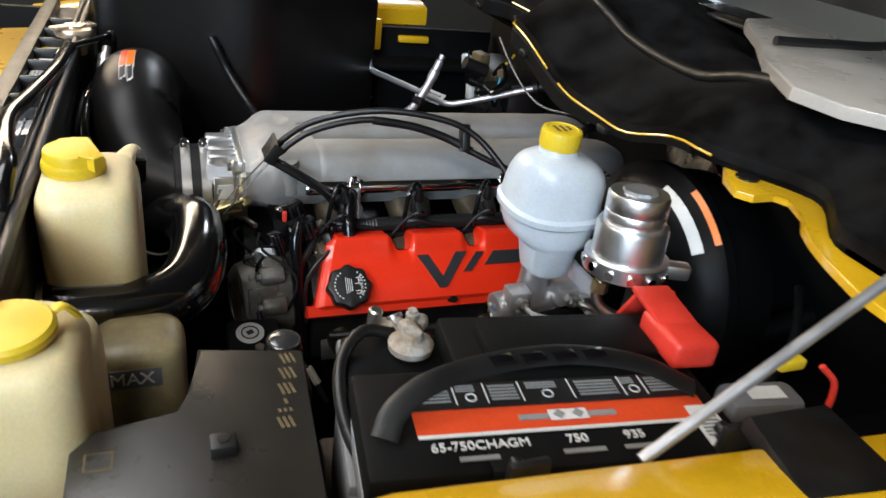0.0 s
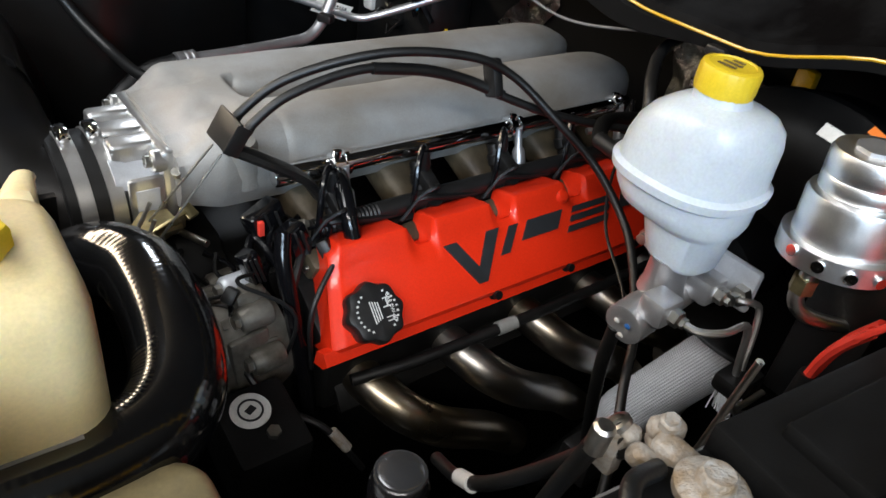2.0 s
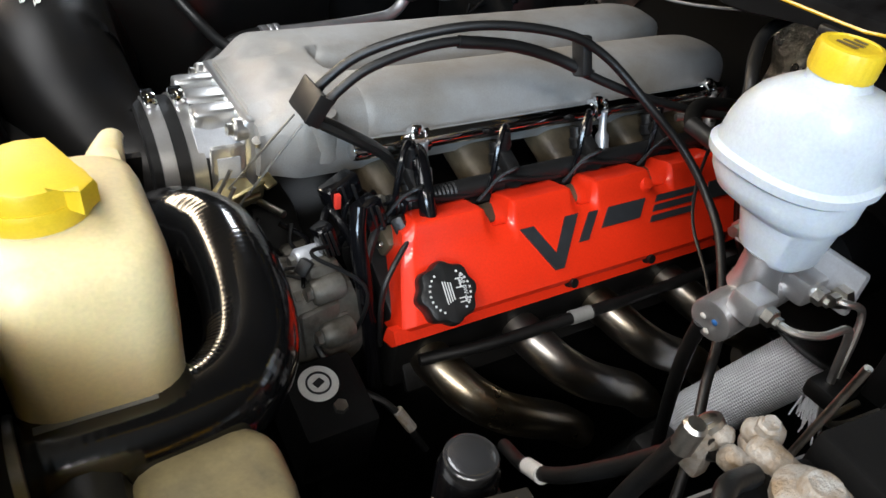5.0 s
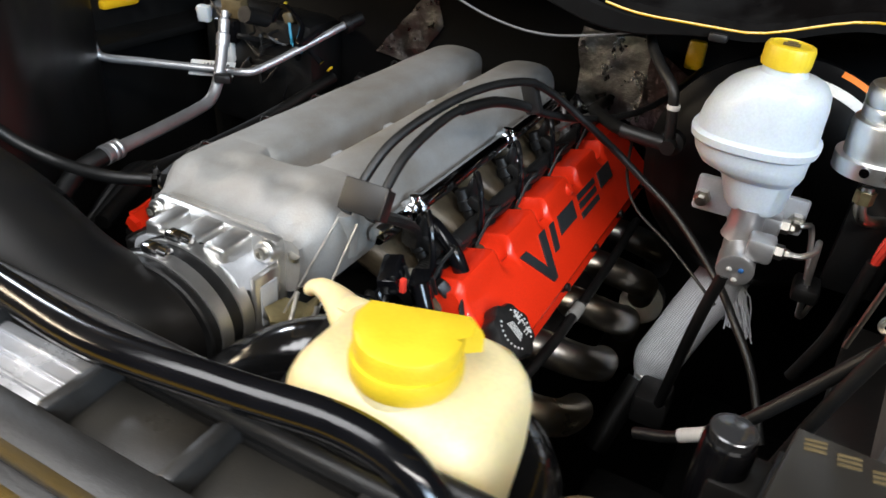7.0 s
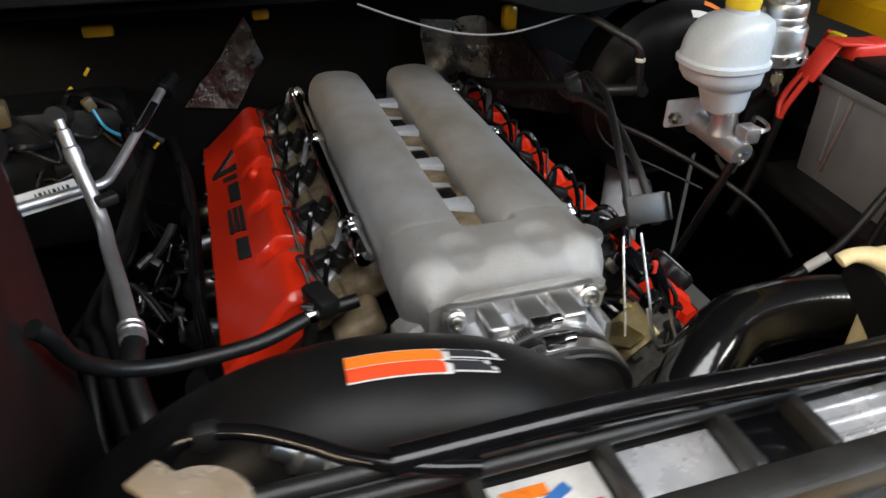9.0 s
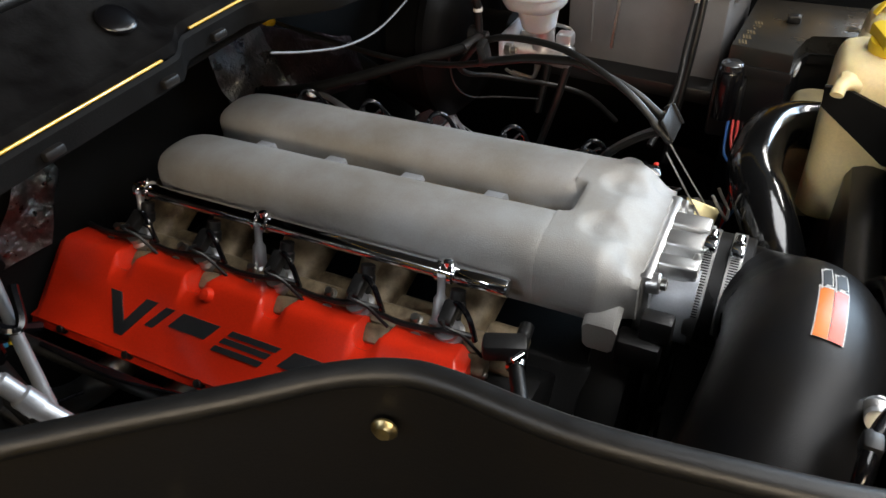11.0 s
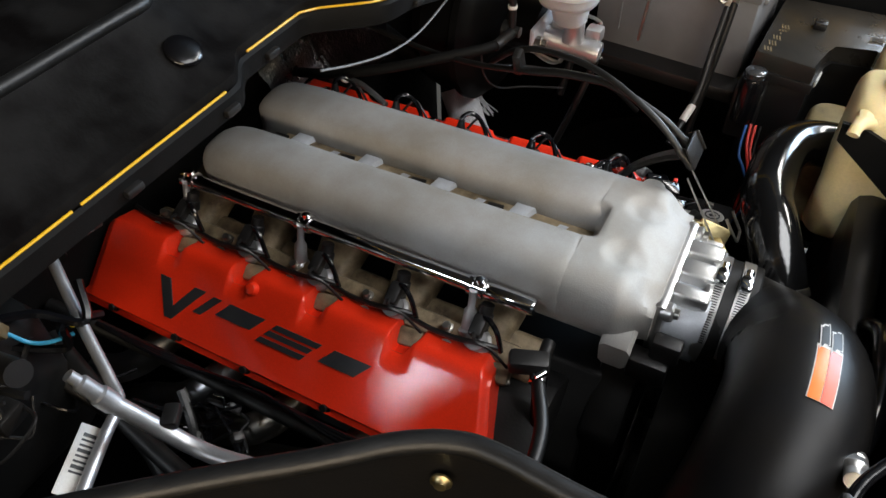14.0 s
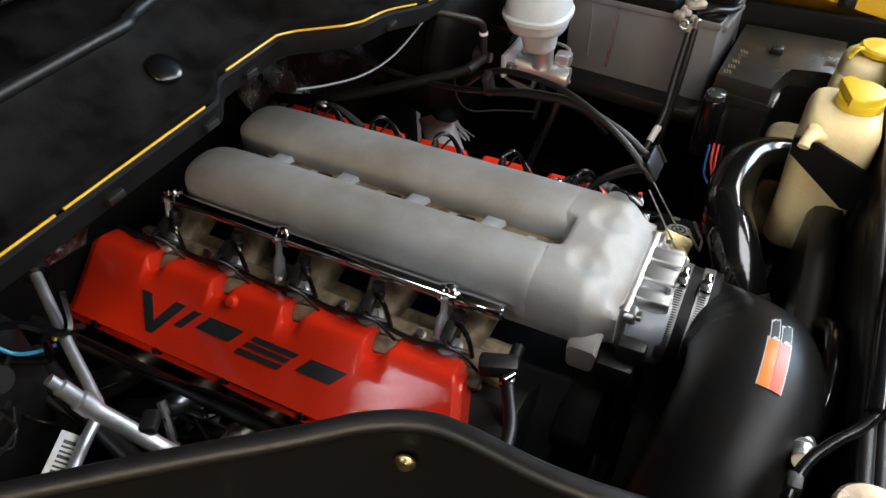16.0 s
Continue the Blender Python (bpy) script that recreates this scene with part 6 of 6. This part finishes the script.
part("pipe", hose([(-0.735, -0.350, 1.106), (-0.715, -0.360, 1.098), (-0.640, -0.400, 1.064), (-0.575, -0.432, 1.038), (-0.545, -0.450, 1.030), (-0.526, -0.490, 1.030), (-0.495, -0.550, 1.032), (-0.450, -0.630, 1.036), (-0.422, -0.682, 1.038), (-0.412, -0.698, 1.050), (-0.405, -0.702, 1.10)], 0.0075, 14), "pipe_alu", ac)
part("fitting", turned([(0.018, 0), (0.018, 0.012), (0.013, 0.014), (0.013, 0.04)], (-0.725, -0.354, 1.102), (-0.7, 0.4, 0.3), 18), "dark_iron", ac)
lbl = part("paper_label", box((-0.528, -0.524, 1.026), (0.034, 0.086, 0.002), 0.0008, (0, 40, 26)), "white", ac, "white paper label with barcode bars")
for k in range(8):
    part("bar", box((-0.5271 + 0.438 * (0.0065 * k - 0.030), -0.5236 - 0.899 * (0.0065 * k - 0.030), 1.0272), (0.020, 0.0022 if k % 3 else 0.0040, 0.001), 0, (0, 40, 26)), "badge", lbl)
hv = thing("heater_box", "black heater and blower housing on the firewall", "heater box", (-0.7, -0.55, 0.8))
part("housing", box((-0.75, -0.56, 0.97), (0.12, 0.30, 0.26), 0.03), "rubber", hv)
part("pipe_stub", rod((-0.66, -0.50, 1.10), (-0.60, -0.50, 1.12), 0.016), "black_plastic", hv)
for c, s, mt in (((-0.685, -0.63, 1.005), (0.02, 0.03, 0.045), "white"), ((-0.685, -0.69, 1.075), (0.02, 0.03, 0.035), "milky"), ((-0.69, -0.607, 1.10), (0.03, 0.05, 0.04), "gold_print"), ((-0.68, -0.62, 1.055), (0.03, 0.05, 0.05), "black_gloss"), ((-0.68, -0.52, 1.0), (0.03, 0.04, 0.03), "black_plastic")):
    part("sensor_plug", box(c, s, 0.005, (0, 6, 9)), mt, hv)
random.seed(11)
for k in range(9):
    y, z = random.uniform(-0.68, -0.50), random.uniform(0.92, 1.14)
    pts = [(-0.70 + 0.05 * i / 4 + random.uniform(-0.03, 0.03), y + 0.030 * i + random.uniform(-0.02, 0.02), z + random.uniform(-0.03, 0.03)) for i in range(5)]
    part("wire", hose(pts, random.choice((0.0025, 0.0035, 0.006)), 6), random.choice(("rubber", "black_gloss", "black_plastic")), hv)
for y, z in ((-0.492, 1.122), (-0.459, 1.150), (-0.38, 1.012)):
    part("yellow_clip", box((-0.71, y, z), (0.006, 0.014, 0.005), 0.001, (random.uniform(0, 60), 0, 0)), "yellow_cap", hv)
part("blue_tie", hose([(-0.685, -0.461, 1.096), (-0.676, -0.450, 1.071), (-0.662, -0.435, 1.062), (-0.655, -0.408, 1.052)], 0.0028, 8), "sky_blue", hv)
part("tie_clip", box((-0.688, -0.465, 1.104), (0.014, 0.018, 0.022), 0.004, (20, 0, 30)), "gold_print", hv)
acc = thing("accumulator", "dark grey ribbed hose bundle beside the headers", "hose", (-0.4, -0.42, 0.85))
for k in range(3):
    part("hose", hose([(-0.15, -0.40 - 0.03 * k, 0.90 - 0.02 * k), (-0.28, -0.44 - 0.02 * k, 0.92), (-0.42, -0.46 - 0.03 * k, 0.91 - 0.03 * k), (-0.58, -0.44, 0.93 - 0.02 * k), (-0.75, -0.40 - 0.02 * k, 0.98)], 0.013 - 0.002 * k, 12), "rubber", acc)

# vacuum hose from the elbow side across the passenger cover, and the thin wire under the cowl
wire = thing("cowl_wire", "thin loose grey wire hanging below the cowl", "wire", (-0.5, 0.1, 1.2))
part("wire", hose([(-0.475, -0.06, 1.285), (-0.47, 0.0, 1.262), (-0.465, 0.08, 1.238), (-0.46, 0.16, 1.232), (-0.455, 0.25, 1.25), (-0.45, 0.33, 1.275)], 0.0016, 6), "grey_case", wire)
line = thing("washer_line", "thin black line sagging across the driver side", "cable", (-0.4, 0.4, 1.0))
part("wire", hose([(-0.43, 0.31, 1.13), (-0.425, 0.315, 1.08), (-0.41, 0.34, 1.045), (-0.38, 0.40, 1.02), (-0.33, 0.47, 0.99)], 0.002, 6), "rubber", line)

# glossy line with a fitting in front of the elbow
fl = thing("refrigerant_line", "glossy black refrigerant hose with an alloy fitting", "hose", (0.2, -0.26, 1.1))
part("hose", hose([(0.262, -0.15, 1.196), (0.255, -0.183, 1.200), (0.236, -0.221, 1.200), (0.216, -0.247, 1.200), (0.198, -0.276, 1.200), (0.189, -0.303, 1.198), (0.186, -0.325, 1.186), (0.19, -0.34, 1.15), (0.20, -0.35, 1.08)], 0.0055, 14), "black_gloss", fl)
part("fitting", turned([(0.013, 0), (0.013, 0.012), (0.011, 0.014), (0.013, 0.018), (0.013, 0.03), (0.008, 0.034), (0.008, 0.05)], (0.200, -0.226, 1.154), (-0.08, -0.7, 0.5), 14), "machined", fl)
part("low_hose", hose([(0.200, -0.228, 1.155), (0.206, -0.205, 1.146), (0.220, -0.15, 1.135), (0.224, -0.08, 1.13), (0.222, 0.0, 1.10), (0.20, 0.05, 1.02)], 0.011, 12), "black_gloss", fl)
part("clip", box((0.189, -0.302, 1.196), (0.014, 0.018, 0.018), 0.004), "black_plastic", fl)

# dark reservoirs and lines at the bottom of the bay, driver side
low = thing("steering_box", "dark oily steering gear below the headers", "steering gear", (-0.25, 0.42, 0.5))
part("gear", box((-0.22, 0.44, 0.62), (0.18, 0.12, 0.14), 0.02), "dark_iron", low)
part("cover", turned([(0.045, 0), (0.045, 0.02), (0.03, 0.025), (0, 0.025)], (-0.22, 0.44, 0.69), (0, 0, 1), 24), "dark_iron", low)
part("frame_rail", box((-0.15, 0.52, 0.50), (1.1, 0.08, 0.14), 0.012), "dark_iron", low)
clip = thing("line_bracket", "black clip holding brake lines", "clip", (-0.4, 0.42, 0.8))
part("post", hose([(-0.275, 0.47, 1.065), (-0.29, 0.46, 1.0), (-0.32, 0.45, 0.90), (-0.36, 0.44, 0.78)], 0.007, 10), "rubber", clip)
part("foot", box((-0.38, 0.43, 0.77), (0.06, 0.05, 0.05), 0.008), "black_plastic", clip)
hook = thing("hood_release_cable", "black cable draped along the driver inner fender", "cable", (-0.5, 0.7, 1.1))
part("cable", hose([(-0.62, 0.60, 1.15), (-0.54, 0.68, 1.14), (-0.46, 0.73, 1.135), (-0.40, 0.76, 1.10), (-0.30, 0.78, 1.06)], 0.0055, 10), "rubber", hook)
part("tag", box((-0.43, 0.765, 1.19), (0.03, 0.012, 0.012), 0.003), "yellow_cap", hook)
part("red_wire", hose([(-0.46, 0.775, 1.19), (-0.475, 0.785, 1.17), (-0.47, 0.79, 1.12), (-0.45, 0.79, 1.08)], 0.0032, 8), "red_boot", hook)
mod = thing("fender_module", "greyed control module on the inner fender", "module", (-0.4, 0.77, 1.1))
part("case", box((-0.385, 0.785, 1.165), (0.075, 0.035, 0.03), 0.008, (0, 0, -8)), "grey_case", mod)
part("label", box((-0.385, 0.787, 1.181), (0.035, 0.016, 0.0012), 0, (0, 0, -8)), "white", mod)

# small leads and plugs beside the passenger headers
mess = thing("sensor_leads", "tangle of black leads and plugs beside the headers", "wiring", (-0.4, -0.36, 0.93))
random.seed(33)
for k in range(18):
    x, y, z = random.uniform(-0.70, -0.30), random.uniform(-0.41, -0.36), random.uniform(0.87, 0.93)
    pts = [(x, y, z)]
    for i in range(4):
        pts.append((pts[-1][0] + random.uniform(-0.05, 0.05), max(-0.44, min(-0.35, pts[-1][1] + random.uniform(-0.03, 0.03))), max(0.86, min(0.94, pts[-1][2] + random.uniform(-0.03, 0.03)))))
    part("lead", hose(pts, random.choice((0.002, 0.003, 0.0045, 0.007)), 8, 6), random.choice(("black_gloss", "rubber", "black_gloss", "black_plastic")), mess)
    if k % 3 == 0:
        part("plug", box(pts[-1], (random.uniform(0.012, 0.022), random.uniform(0.010, 0.016), random.uniform(0.010, 0.016)), 0.003, (random.uniform(-40, 40), random.uniform(-40, 40), random.uniform(0, 90))), random.choice(("black_gloss", "black_plastic", "matte_black")), mess)

# bright end of a steel pipe over the rear of the driver cover
heat = thing("heater_pipe", "bright steel heater pipe end with a black ring", "pipe", (-0.6, 0.19, 1.07))
part("pipe", hose([(-0.640, 0.205, 1.078), (-0.610, 0.198, 1.081), (-0.575, 0.184, 1.080), (-0.540, 0.171, 1.074)], 0.0048, 12), "machined", heat)
part("ring", turned([(0.006, 0), (0.0095, 0.001), (0.0095, 0.006), (0.006, 0.007)], (-0.642, 0.203, 1.080), (0.6, -0.5, 0.6), 18), "zinc", heat)
